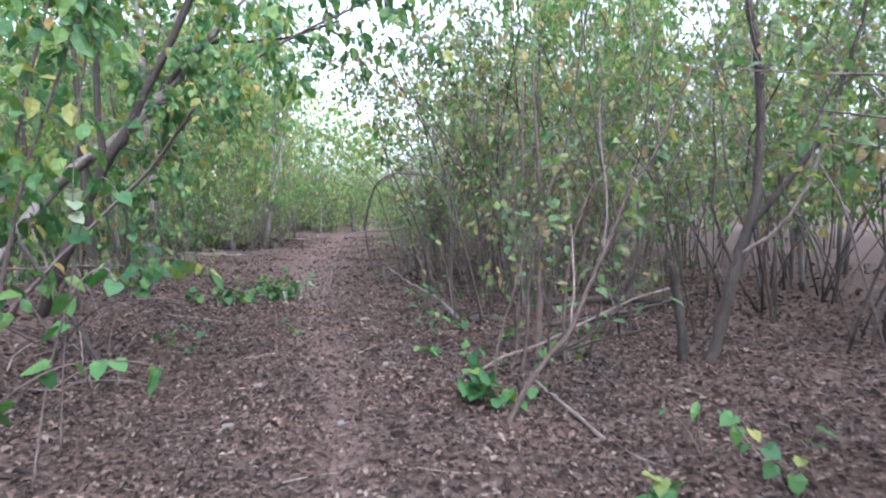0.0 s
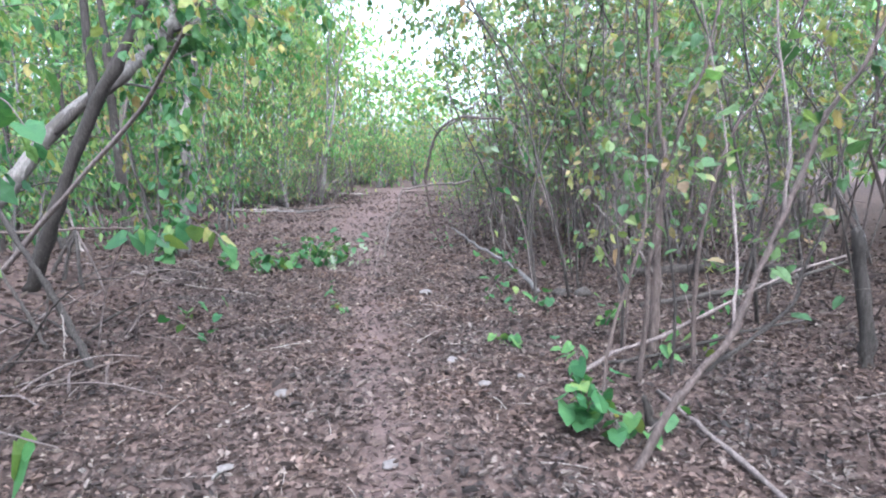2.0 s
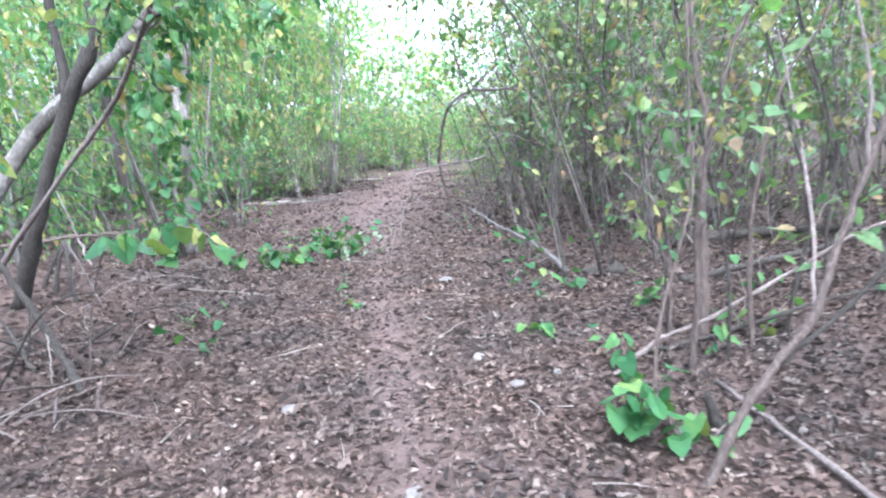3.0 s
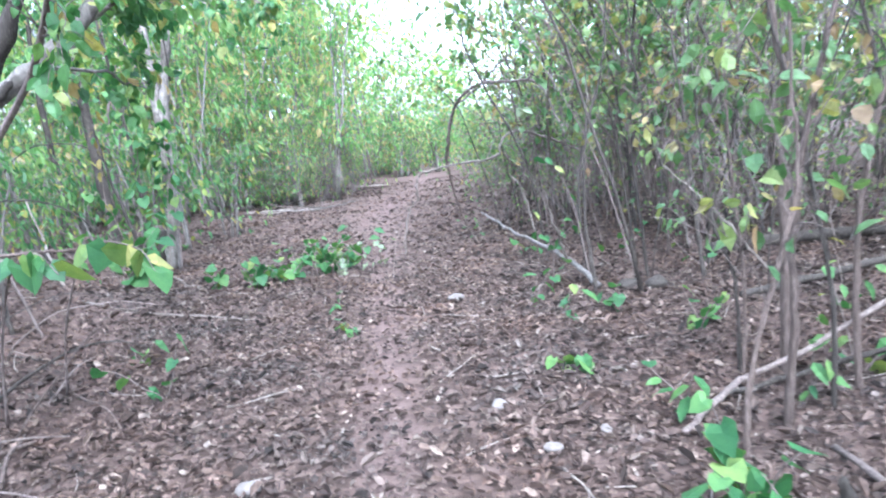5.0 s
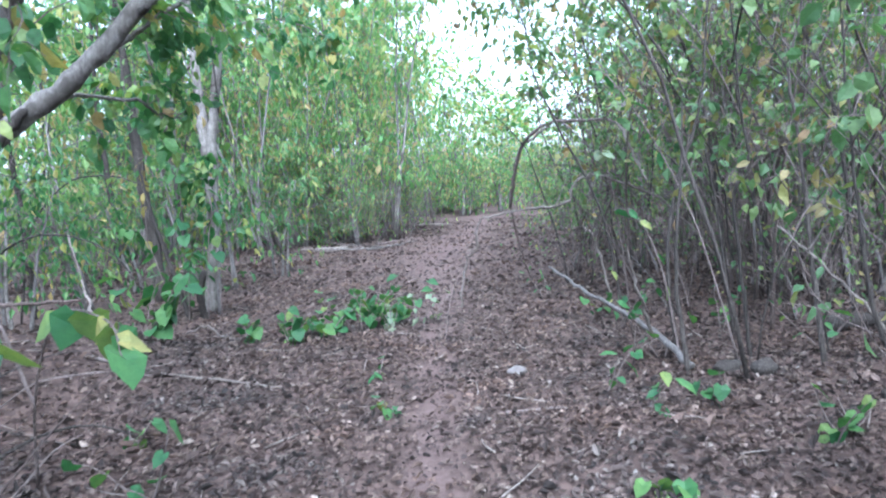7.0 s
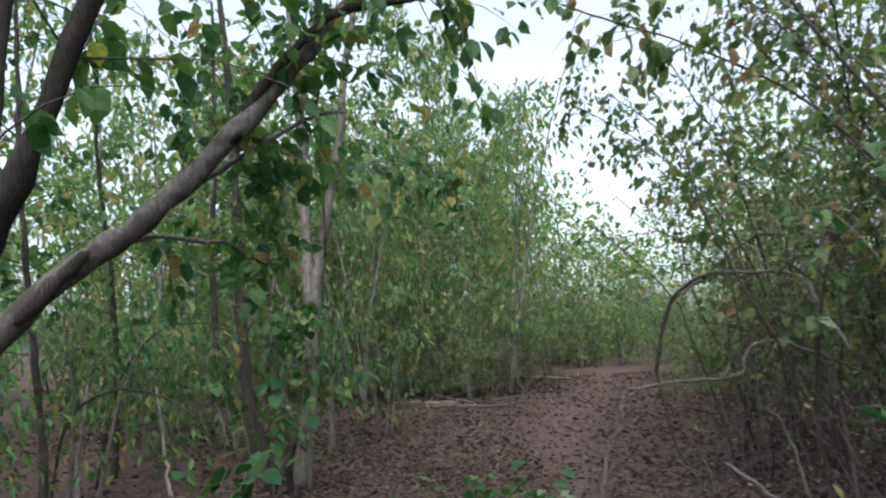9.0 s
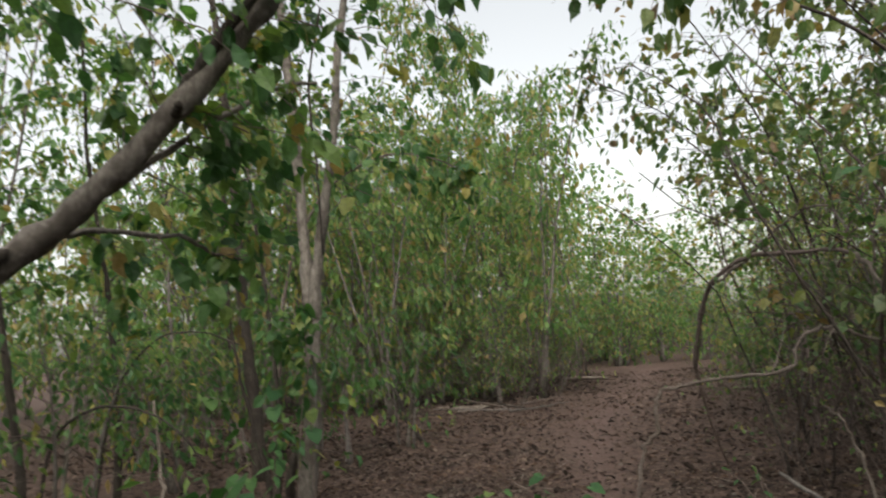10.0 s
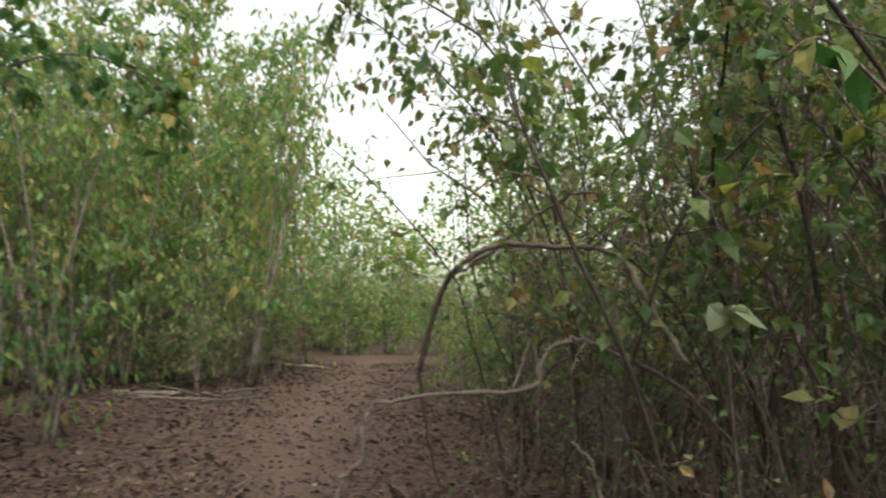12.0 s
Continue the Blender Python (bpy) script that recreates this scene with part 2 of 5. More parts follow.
def leaf_arrays(at, along, face, length, width, outline, uneven=0.0, rng=None):
    """Many leaves: where each begins, its axis, the way its face looks, its size."""
    at, along, face = (np.asarray(a, float) for a in (at, along, face))
    along = along / (np.linalg.norm(along, axis=1)[:, None] + 1e-9)
    side = np.cross(along, face)
    side /= np.linalg.norm(side, axis=1)[:, None] + 1e-9
    face = np.cross(side, along)
    shape, tris = outline
    L, W = np.asarray(length)[:, None, None], np.asarray(width)[:, None, None]
    a, c, u = (np.repeat(shape[None, :, k], len(at), 0) for k in range(3))
    if uneven:
        a, c, u = a + rng.normal(0, uneven, a.shape), c + rng.normal(0, uneven, c.shape), u + rng.normal(0, uneven * 0.8, u.shape)
    v = at[:, None] + a[..., None] * L * along[:, None] + c[..., None] * W * side[:, None] + u[..., None] * L * face[:, None]
    f = tris[None] + (np.arange(len(at)) * len(shape))[:, None, None]
    return v.reshape(-1, 3), f.reshape(-1, 3)


def leaf_mesh(name, at, along, face, length, width, mat, outline=LEAF_FINE):
    v, f = leaf_arrays(at, along, face, length, width, outline, 0.035, np.random.default_rng(len(at)))
    return make_mesh(name, v, [f], mat)


def unit(v):
    return v / (np.linalg.norm(v) + 1e-9)


def grow(rng, start, way, length, n, droop=0.0, wander=0.15, lift=0.0):
    """A wandering shoot: points from start."""
    p, d, out = np.array(start, float), unit(np.array(way, float)), [np.array(start, float)]
    for i in range(n):
        d = unit(d + rng.normal(0, wander, 3) + np.array((0, 0, lift - droop * (i / n))))
        p = p + d * length / n
        out.append(p.copy())
    return np.array(out)


def shoots_along(rng, p, count, low, high, length, angle, n=4, droop=0.1, lift=0.05):
    """Side shoots of a stem."""
    out = []
    for f in rng.uniform(low, high, count):
        i = min(int(f * (len(p) - 1)), len(p) - 2)
        u = f * (len(p) - 1) - i
        at = p[i] * (1 - u) + p[i + 1] * u
        t = unit(p[i + 1] - p[i])
        o = unit(np.cross(t, rng.normal(0, 1, 3)))
        d = t * math.cos(angle) + o * math.sin(angle)
        out.append(grow(rng, at, d, length * rng.uniform(0.5, 1.2) * (1.25 - 0.6 * f), n, droop, 0.18, lift))
    return out


def leaves_on(rng, shoots, per, length, spread=0.03, hang=0.5, low=0.2, broad=(0.62, 0.85)):
    """Leaf places, axes, faces and sizes along shoots."""
    at, al, fa = [], [], []
    for s in shoots:
        for f in rng.uniform(low, 1.0, max(1, rng.poisson(per))):
            i = min(int(f * (len(s) - 1)), len(s) - 2)
            u = f * (len(s) - 1) - i
            at.append(s[i] * (1 - u) + s[i + 1] * u + rng.normal(0, spread, 3))
            d = unit(s[i + 1] - s[i]) * 0.5 + rng.normal(0, 0.6, 3) + np.array((0, 0, -hang))
            al.append(d)
            fa.append(rng.normal(0, 0.55, 3) + np.array((0, 0, 1.0)))
    L = length * rng.uniform(0.55, 1.25, len(at))
    return np.array(at), np.array(al), np.array(fa), L, L * rng.uniform(*broad, len(at))


# ---- ground ----
TRAIL_Y = [-40, 0, 2, 4.1, 5.8, 7.7, 9.1, 11.6, 14.7, 18, 22, 27, 34]
TRAIL_X = [6, 0.2, -0.1, -0.5, -1.0, -1.47, -1.86, -2.5, -3.4, -3.85, -4.25, -4.85, -7.5]


def trail_x(y):
    return np.interp(y, TRAIL_Y, TRAIL_X)


def smooth(v, a, b):
    u = np.clip((v - a) / (b - a), 0, 1)
    return u * u * (3 - 2 * u)


def ground_z(x, y):
    x, y = np.asarray(x, float), np.asarray(y, float)
    z = 0.018 * np.sin(1.9 * x + 0.6 * y) + 0.015 * np.sin(2.7 * y - 1.1 * x + 1) + 0.008 * np.sin(6.1 * x + 4.7 * y)
    z = z + 0.48 * np.exp(-((x + 4.4) ** 2 / 2.0 + (y - 6.8) ** 2 / 2.4)) + 0.05 * smooth(x, 0.5, 3)
    near_trail = np.exp(-((x - trail_x(y)) / 0.35) ** 2)
    return z * (1 - 0.6 * near_trail) - 0.035 * near_trail - 0.02


def ground_sheet():
    def axis(lo, hi, step, reach):
        mid = list(np.arange(lo, hi + 1e-6, step))
        out, s = [], step
        while not out or out[-1] < reach:
            s *= 1.35
            out.append((out[-1] if out else 0) + s)
        return np.array([lo - o for o in reversed(out)] + mid + [hi + o for o in out])
    xs, ys = axis(-7, 4.5, 0.09, 900), axis(0.5, 17, 0.09, 900)
    X, Y = np.meshgrid(xs, ys)
    Z = ground_z(X, Y)
    n, m = X.shape
    i, j = np.meshgrid(np.arange(n - 1), np.arange(m - 1), indexing="ij")
    q = np.stack([i * m + j, i * m + j + 1, (i + 1) * m + j + 1, (i + 1) * m + j], -1).reshape(-1, 4)
    me = make_mesh("ground", np.stack([X, Y, Z], -1).reshape(-1, 3), [q], SOIL, True)
    width = 0.15 + 0.35 * smooth(Y, 9, 16)
    bare = np.exp(-((X - trail_x(Y)) / width) ** 2) * (1 - 0.22 * smooth(Y, 9, 13)) + 0.18 * smooth(Y, 9, 14) * (np.abs(X - trail_x(Y)) < 4)
    at = me.attributes.new("bare_soil", "FLOAT", "POINT")
    at.data.foreach_set("value", bare.astype(np.float32).ravel())
    tagged(new("ground", me), "reddish brown forest soil with a narrow bare trail", "ground", kind="structure")


ground_sheet()


LEAF_CURL = (np.array([(0, 0, 0), (0.4, 0.45, 0.13), (0.45, 0, 0), (0.4, -0.45, 0.13), (0.75, 0.3, 0.15), (0.75, -0.3, 0.15), (1, 0, 0.1)]),
             np.array([(0, 2, 1), (0, 3, 2), (1, 2, 4), (2, 6, 4), (2, 3, 5), (2, 5, 6)]))
LEAF_SCRAP = (np.array([(0, 0.2, 0), (0.1, -0.45, 0.1), (0.6, 0.5, 0.05), (0.85, -0.25, 0.16), (0.5, 0.05, -0.03)]), np.array([(0, 1, 4), (1, 3, 4), (3, 2, 4), (2, 0, 4)]))
LEAF_ROLLED = (np.array([(0, 0, 0), (0.3, 0.5, 0.3), (0.35, 0, 0), (0.3, -0.5, 0.3), (0.8, 0.4, 0.32), (0.85, 0, 0.02), (0.8, -0.4, 0.32), (1.05, 0, 0.15)]),
               np.array([(0, 2, 1), (0, 3, 2), (1, 2, 5), (1, 5, 4), (2, 3, 6), (2, 6, 5), (4, 5, 7), (5, 6, 7)]))


def litter(name, count, x0, x1, y0, y1, size, seed, label, fade=2.0, hollow=None):
    rng = np.random.default_rng(seed)
    vs, fs, o = [], [], 0
    for share, outline, broad, scale in ((0.4, LEAF_CURL, (0.4, 0.9), 1.0), (0.35, LEAF_SCRAP, (0.5, 1.1), 0.75), (0.25, LEAF_ROLLED, (0.25, 0.5), 1.3)):
        n = int(count * share)
        x, y = rng.uniform(x0, x1, n), rng.uniform(y0, y1, n)
        d = np.abs(x - trail_x(y))
        drift = 0.5 + 0.3 * np.sin(2.3 * y + 4 * x) + 0.25 * np.sin(5.1 * y - 7 * x + 1)
        bare = 0.34 + 0.5 * drift.clip(0, 1)
        keep = rng.uniform(0, 1, n) < (bare + (1 - bare) * smooth(d / (1 + 1.6 * smooth(y, 8, 16)), 0.05, 0.5)) * (1 - 0.2 * smooth(y, 9, 15) * (d < 3))
        if hollow:
            hx0, hx1, hy0, hy1 = hollow
            keep &= ~((x > hx0) & (x < hx1) & (y > hy0) & (y < hy1))
        keep &= rng.uniform(0, 1, n) < np.minimum(smooth(np.minimum(x - x0, x1 - x), 0, fade), smooth(np.minimum(y - y0, y1 - y), 0, fade))
        x, y = x[keep], y[keep]
        n = len(x)
        a = rng.uniform(0, 2 * np.pi, n)
        tilt = rng.normal(0, 0.3, n)
        along = np.stack([np.cos(a), np.sin(a), tilt], 1)
        face = np.stack([rng.normal(0, 0.45, n), rng.normal(0, 0.45, n), np.ones(n)], 1)
        L = size * scale * rng.lognormal(-0.08, 0.34, n).clip(0.4, 1.9)
        at = np.stack([x, y, ground_z(x, y) + 0.004 + np.abs(tilt) * L * 0.4 + rng.uniform(0, 0.02, n)], 1)
        v, f = leaf_arrays(at, along, face, L, L * rng.uniform(*broad, n), outline, 0.055, rng)
        vs.append(v), fs.append(f + o)
        o += len(v)
    tagged(new(name, make_mesh(name, np.vstack(vs), fs, LITTER)), label, "fallen leaves", kind="stuff")


litter("leaf_litter", 100000, -6.5, 5.2, 0.2, 13.0, 0.034, 3, "thick layer of dry curled brown leaves on soil", 1.5)
litter("trailside_leaf_litter", 70000, -3.8, 3.2, 2.2, 9.6, 0.027, 6, "dense small dry brown leaves and leaf scraps beside the trail", 1.2)
litter("distant_leaf_litter", 66000, -11.5, 4.5, 10.5, 26, 0.044, 4, "scattered dry brown leaves on soil", 2.0)
litter("outer_leaf_litter", 28000, -16, 13, -10, 16, 0.06, 5, "dry brown leaves thinly strewn under trees", 3.0, (-5.6, 4.3, 0.9, 16))


def twig_litter():
    rng = np.random.default_rng(9)
    pieces = []
    for _ in range(420):
        x, y = rng.uniform(-5.5, 4), rng.uniform(1.5, 13)
        if abs(x - trail_x(y)) < 0.25 and rng.random() < 0.7:
            continue
        a, n = rng.uniform(0, 2 * np.pi), rng.uniform(0.08, 0.4)
        p = grow(rng, (x, y, 0), (math.cos(a), math.sin(a), 0), n, 4, 0, 0.12)
        p[:, 2] = ground_z(p[:, 0], p[:, 1]) + 0.016 + rng.uniform(0, 0.012)
        pieces.append(tube(p, np.linspace(1, 0.5, 5) * rng.uniform(0.002, 0.006), 5))
    v, f = join(pieces)
    tagged(new("twig_litter", make_mesh("twig_litter", v, f, DEAD_WOOD, True)), "small dry broken twigs lying among fallen leaves", "twigs", kind="stuff")


twig_litter()


# ---- woody things set by hand ----
def leaf_part(root, me):
    tagged(part("foliage", me, root), kind="stuff")


def branch_thing(name, label, category, strokes, foliage=(), group=""):
    """strokes: part, points, start and end radius, material. foliage: a leaf mesh for the whole, in world places."""
    base = np.array(strokes[0][1][0], float)
    root = thing(name, tuple(base), label, category, group)
    for k, (pn, pts, r0, r1, mat) in enumerate(strokes):
        part(pn, stroke_mesh(pn, np.array(pts) - base, r0, r1, mat, seed=len(pts) + k * 7, wobble=min(r0, 0.015) * (0.55 if mat in (DEAD_WOOD, BARK_GREY) else 0.25)), root)
    for pn, at, al, fa, L, W, mat, outline in foliage:
        part(pn, leaf_mesh(pn, at - base, al, fa, L, W, mat, outline), root)
    return root


def twigs_and_leaves(rng, points, count, length, per, leaf, hang=0.6, low=0.3, steps=5):
    """Side twigs of a branch given by points, and their leaves."""
    p = spline(points, steps)
    sh = shoots_along(rng, p, count, low, 1.0, length, 0.9, 5, 0.25, 0.05)
    return sh, leaves_on(rng, sh, per, leaf, 0.025, hang)


def on_ground(x, y, up=0.0):
    return (x, y, float(ground_z(x, y)) + up)


def twig_part(root, base, shoots, r, mat):
    pieces = [tube(s - base, np.linspace(r, r * 0.3, len(s)), 5) for s in shoots]
    v, f = join(pieces)
    tagged(part("fine_twig_growth", make_mesh("fine_twig_growth", v, f, mat, True), root), kind="stuff")


def leaning_tree():
    """The tree whose pale limb leans over the trail."""
    rng = np.random.default_rng(21)
    limb = [on_ground(-4.85, 6.1, -0.05), (-4.62, 6.32, 0.45), (-4.28, 6.67, 0.97), (-3.9, 7.02, 1.62), (-3.51, 7.31, 2.01), (-3.14, 7.61, 2.52), (-2.85, 7.9, 3.05), (-2.4, 8.2, 3.7)]
    up = [(-3.2, 7.58, 2.46), (-3.1, 7.62, 2.62), (-2.88, 7.72, 2.92), (-2.65, 7.82, 3.12), (-2.28, 7.91, 3.14), (-1.86, 8.0, 3.2), (-1.3, 8.1, 3.4)]
    sub = [(-3.62, 7.3, 1.93), (-3.44, 7.5, 2.16), (-3.22, 7.8, 2.44), (-3.04, 8.1, 2.67), (-3.0, 8.4, 2.78)]
    low = [(-3.66, 7.2, 1.84), (-3.64, 7.5, 1.95), (-3.48, 7.85, 1.93), (-3.54, 8.12, 1.88), (-3.5, 8.4, 1.85)]
    root = branch_thing("leaning_tree", "grey barked tree with a pale limb leaning over the trail", "tree", [
        ("trunk", limb[:7], 0.085, 0.048, BARK_PALE), ("limb", limb[6:], 0.044, 0.02, BARK_PALE), ("limb", up, 0.034, 0.012, BARK_DARK), ("limb", sub, 0.024, 0.009, BARK_PALE), ("limb", low, 0.017, 0.006, BARK_GREY),
        ("stub", [(-3.2, 7.58, 2.44), (-3.1, 7.5, 2.4), (-3.02, 7.44, 2.41)], 0.026, 0.016, BARK_DARK), ("knot", [(-3.95, 6.95, 1.5), (-3.8, 7.03, 1.68), (-3.68, 7.1, 1.82)], 0.04, 0.03, BARK_DARK)])
    base = np.array(limb[0])
    sh = []
    for pts, n, ln in ((up, 28, 0.9), (sub, 14, 0.6), (low, 13, 0.5), (limb[4:], 28, 1.0)):
        sh += shoots_along(rng, spline(pts, 5), n, 0.2, 1.0, ln, 1.1, 5, 0.25, 0.05)
    twig_part(root, base, sh, 0.004, BARK_BROWN)
    at, al, fa, L, W = leaves_on(rng, sh, 12, 0.115, 0.03, 1.1)
    leaf_part(root, leaf_mesh("foliage", at - base, al, fa, L, W, GREEN))


def dark_stem_tree():
    rng = np.random.default_rng(22)
    a = [on_ground(-3.75, 6.25, -0.05), (-3.42, 6.2, 0.95), (-3.07, 6.2, 1.65), (-2.75, 6.2, 2.15), (-2.1, 6.3, 3.6), (-2.0, 6.4, 4.8)]
    c = [(-3.07, 6.2, 1.6), (-3.1, 6.25, 1.85), (-3.15, 6.3, 2.5), (-3.1, 6.4, 3.4), (-2.9, 6.5, 4.4)]
    root = branch_thing("forked_tree", "dark brown forked tree with a rough bent trunk", "tree", [
        ("trunk", a, 0.058, 0.03, BARK_DARK), ("limb", c, 0.038, 0.016, BARK_DARK)])
    base = np.array(a[0])
    sh = []
    for pts, n, ln in ((a[3:], 30, 1.1), (c[2:], 30, 1.1)):
        sh += shoots_along(rng, spline(pts, 5), n, 0.0, 1.0, ln, 1.1, 5, 0.3, 0.0)
    twig_part(root, base, sh, 0.005, BARK_BROWN)
    at, al, fa, L, W = leaves_on(rng, sh, 13, 0.12, 0.03, 0.9)
    leaf_part(root, leaf_mesh("foliage", at - base, al, fa, L, W, GREEN))


def overhanging_sapling(name, label, a, r0, leaf, shoots, per, mat, seed, low=0.35, ln=0.6):
    """A thin stem that arches over the trail with hanging leaves."""
    rng = np.random.default_rng(seed)
    root = branch_thing(name, label, "sapling", [("stem", a, r0, 0.005, BARK_DARK if mat is OLIVE else BARK_BROWN)])
    sh = shoots_along(rng, spline(a, 5), shoots, low, 1.0, ln, 0.95, 5, 0.3, 0.0)
    twig_part(root, np.array(a[0]), sh, 0.0035, BARK_BROWN)
    at, al, fa, L, W = leaves_on(rng, sh, per, leaf, 0.025, 1.0)
    leaf_part(root, leaf_mesh("foliage", at - np.array(a[0]), al, fa, L, W, mat))


def pale_tree():
    """Pale trunk that forks at eye height."""
    rng = np.random.default_rng(23)
    t = [on_ground(-4.72, 10.3, -0.05), (-4.6, 10.3, 0.84), (-4.56, 10.3, 1.5), (-4.6, 10.3, 2.0), (-4.62, 10.3, 2.55), (-4.66, 10.3, 3.57), (-4.75, 10.3, 4.6), (-4.9, 10.4, 6.2)]
    b = [(-4.56, 10.3, 1.42), (-4.5, 10.28, 1.85), (-4.42, 10.3, 2.31), (-4.22, 10.3, 3.22), (-4.15, 10.35, 4.0), (-3.9, 10.4, 5.4)]
    s1 = [on_ground(-4.95, 10.2, -0.05), (-4.9, 10.2, 0.9), (-4.95, 10.15, 1.9), (-5.05, 10.1, 3.0)]
    s2 = [on_ground(-4.55, 10.15, -0.05), (-4.42, 10.1, 0.7), (-4.38, 10.05, 1.6)]
    s3 = [on_ground(-4.82, 10.05, -0.05), (-4.9, 10.0, 0.4), (-5.05, 9.95, 1.0), (-5.15, 9.9, 1.7)]
    s4 = [on_ground(-4.65, 10.05, -0.05), (-4.6, 9.95, 0.25), (-4.5, 9.9, 0.5)]
    vine = [(-4.3, 10.15, 2.1), (-4.28, 10.1, 2.9), (-4.33, 10.12, 3.6), (-4.22, 10.2, 4.3)]
    root = branch_thing("pale_forked_tree", "pale grey tree forking low into two slim trunks", "tree", [
        ("trunk", t, 0.078, 0.034, BARK_PALE), ("limb", b, 0.06, 0.028, BARK_PALE), ("stem", s1, 0.03, 0.012, BARK_DARK), ("stem", s2, 0.022, 0.01, BARK_GREY), ("stem", s3, 0.03, 0.012, BARK_DARK), ("stem", s4, 0.04, 0.03, BARK_DARK),
        ("vine", vine, 0.012, 0.01, BARK_DARK)])
    base = np.array(t[0])
    sh = []
    for pts, n, ln in ((t[3:], 32, 1.3), (b[2:], 30, 1.3), (s1[1:], 15, 0.7), (s2[1:], 8, 0.6), (t[:3], 9, 0.45)):
        sh += shoots_along(rng, spline(pts, 5), n, 0.1, 1.0, ln, 1.15, 5, 0.3, 0.0)
    twig_part(root, base, sh, 0.005, BARK_BROWN)
    at, al, fa, L, W = leaves_on(rng, sh, 12, 0.11, 0.04, 0.8)
    leaf_part(root, leaf_mesh("foliage", at - base, al, fa, L, W, GREEN))


def right_tree():
    rng = np.random.default_rng(24)
    a = [on_ground(2.18, 5.85, -0.05), (2.24, 5.85, 0.25), (2.36, 5.85, 0.81), (2.48, 5.85, 1.26), (2.53, 5.85, 1.85), (2.49, 5.85, 2.52), (2.4, 5.9, 3.1), (2.3, 6, 4.4)]
    b = [(2.47, 5.85, 1.15), (2.6, 5.8, 1.35), (2.75, 5.8, 1.55), (2.99, 5.8, 1.9), (3.15, 5.8, 2.38), (3.3, 5.8, 3.0), (3.5, 5.9, 4.2)]
    c = [on_ground(1.97, 5.85, -0.05), (1.95, 5.85, 0.3), (1.9, 5.85, 0.6), (1.86, 5.85, 0.85)]
    d = [(2.4, 5.82, 0.95), (2.62, 5.7, 1.15), (2.8, 5.6, 1.5), (2.95, 5.5, 2.1)]
    root = branch_thing("slanting_tree", "dark grey slanting tree with a broken stub at its foot", "tree", [
        ("trunk", a, 0.055, 0.022, BARK_DARK), ("limb", b, 0.03, 0.012, BARK_DARK), ("stub", c, 0.045, 0.035, BARK_DARK), ("limb", d, 0.018, 0.008, BARK_BROWN)])
    base = np.array(a[0])
    sh = []
    for pts, n, ln in ((a[3:], 26, 1.0), (b[2:], 22, 1.0), (d, 8, 0.5)):
        sh += shoots_along(rng, spline(pts, 5), n, 0.1, 1.0, ln, 1.0, 5, 0.2, 0.05)
    twig_part(root, base, sh, 0.005, BARK_BROWN)
    at, al, fa, L, W = leaves_on(rng, sh, 4, 0.085, 0.03, 0.7)
    leaf_part(root, leaf_mesh("foliage", at - base, al, fa, L, W, OLIVE))


def leaning_sapling():
    rng = np.random.default_rng(25)
    a = [on_ground(0.45, 4.45, -0.04), (0.6, 4.53, 0.2), (0.75, 4.6, 0.38), (0.88, 4.65, 0.53), (0.98, 4.73, 0.74), (1.09, 4.8, 0.96), (1.22, 4.89, 1.25), (1.32, 4.96, 1.48), (1.49, 5.01, 1.7), (1.75, 5.1, 2.3)]
    b = [(0.75, 4.6, 0.37), (1.0, 4.82, 0.45), (1.23, 4.97, 0.6), (1.29, 5.05, 0.72), (1.42, 5.13, 0.99), (1.52, 5.22, 1.36), (1.75, 5.3, 1.75)]
    c = [(1.12, 4.82, 1.03), (1.15, 4.9, 1.4), (1.12, 5.05, 1.9), (1.15, 5.1, 2.5)]
    e = [(0.89, 4.66, 0.55), (0.92, 4.8, 0.9), (0.9, 5.0, 1.4), (0.78, 5.05, 2.0)]
    root = branch_thing("leaning_sapling", "thin brown leaning sapling with a few green leaves", "sapling", [
        ("stem", a, 0.021, 0.009, BARK_DUN), ("branch", b, 0.011, 0.005, BARK_DARK), ("branch", c, 0.009, 0.004, BARK_BROWN), ("branch", e, 0.008, 0.003, BARK_BROWN)])
    base = np.array(a[0])
    sh = []
    for pts, n, ln in ((a[3:], 16, 0.45), (b[1:], 10, 0.4), (c, 7, 0.35), (e, 6, 0.3)):
        sh += shoots_along(rng, spline(pts, 5), n, 0.1, 1.0, ln, 0.9, 5, 0.2, 0.05)
    twig_part(root, base, sh, 0.0028, BARK_BROWN)
    at, al, fa, L, W = leaves_on(rng, sh, 2.2, 0.09, 0.02, 0.7)
    leaf_part(root, leaf_mesh("foliage", at - base, al, fa, L, W, OLIVE, LEAF_HEART))


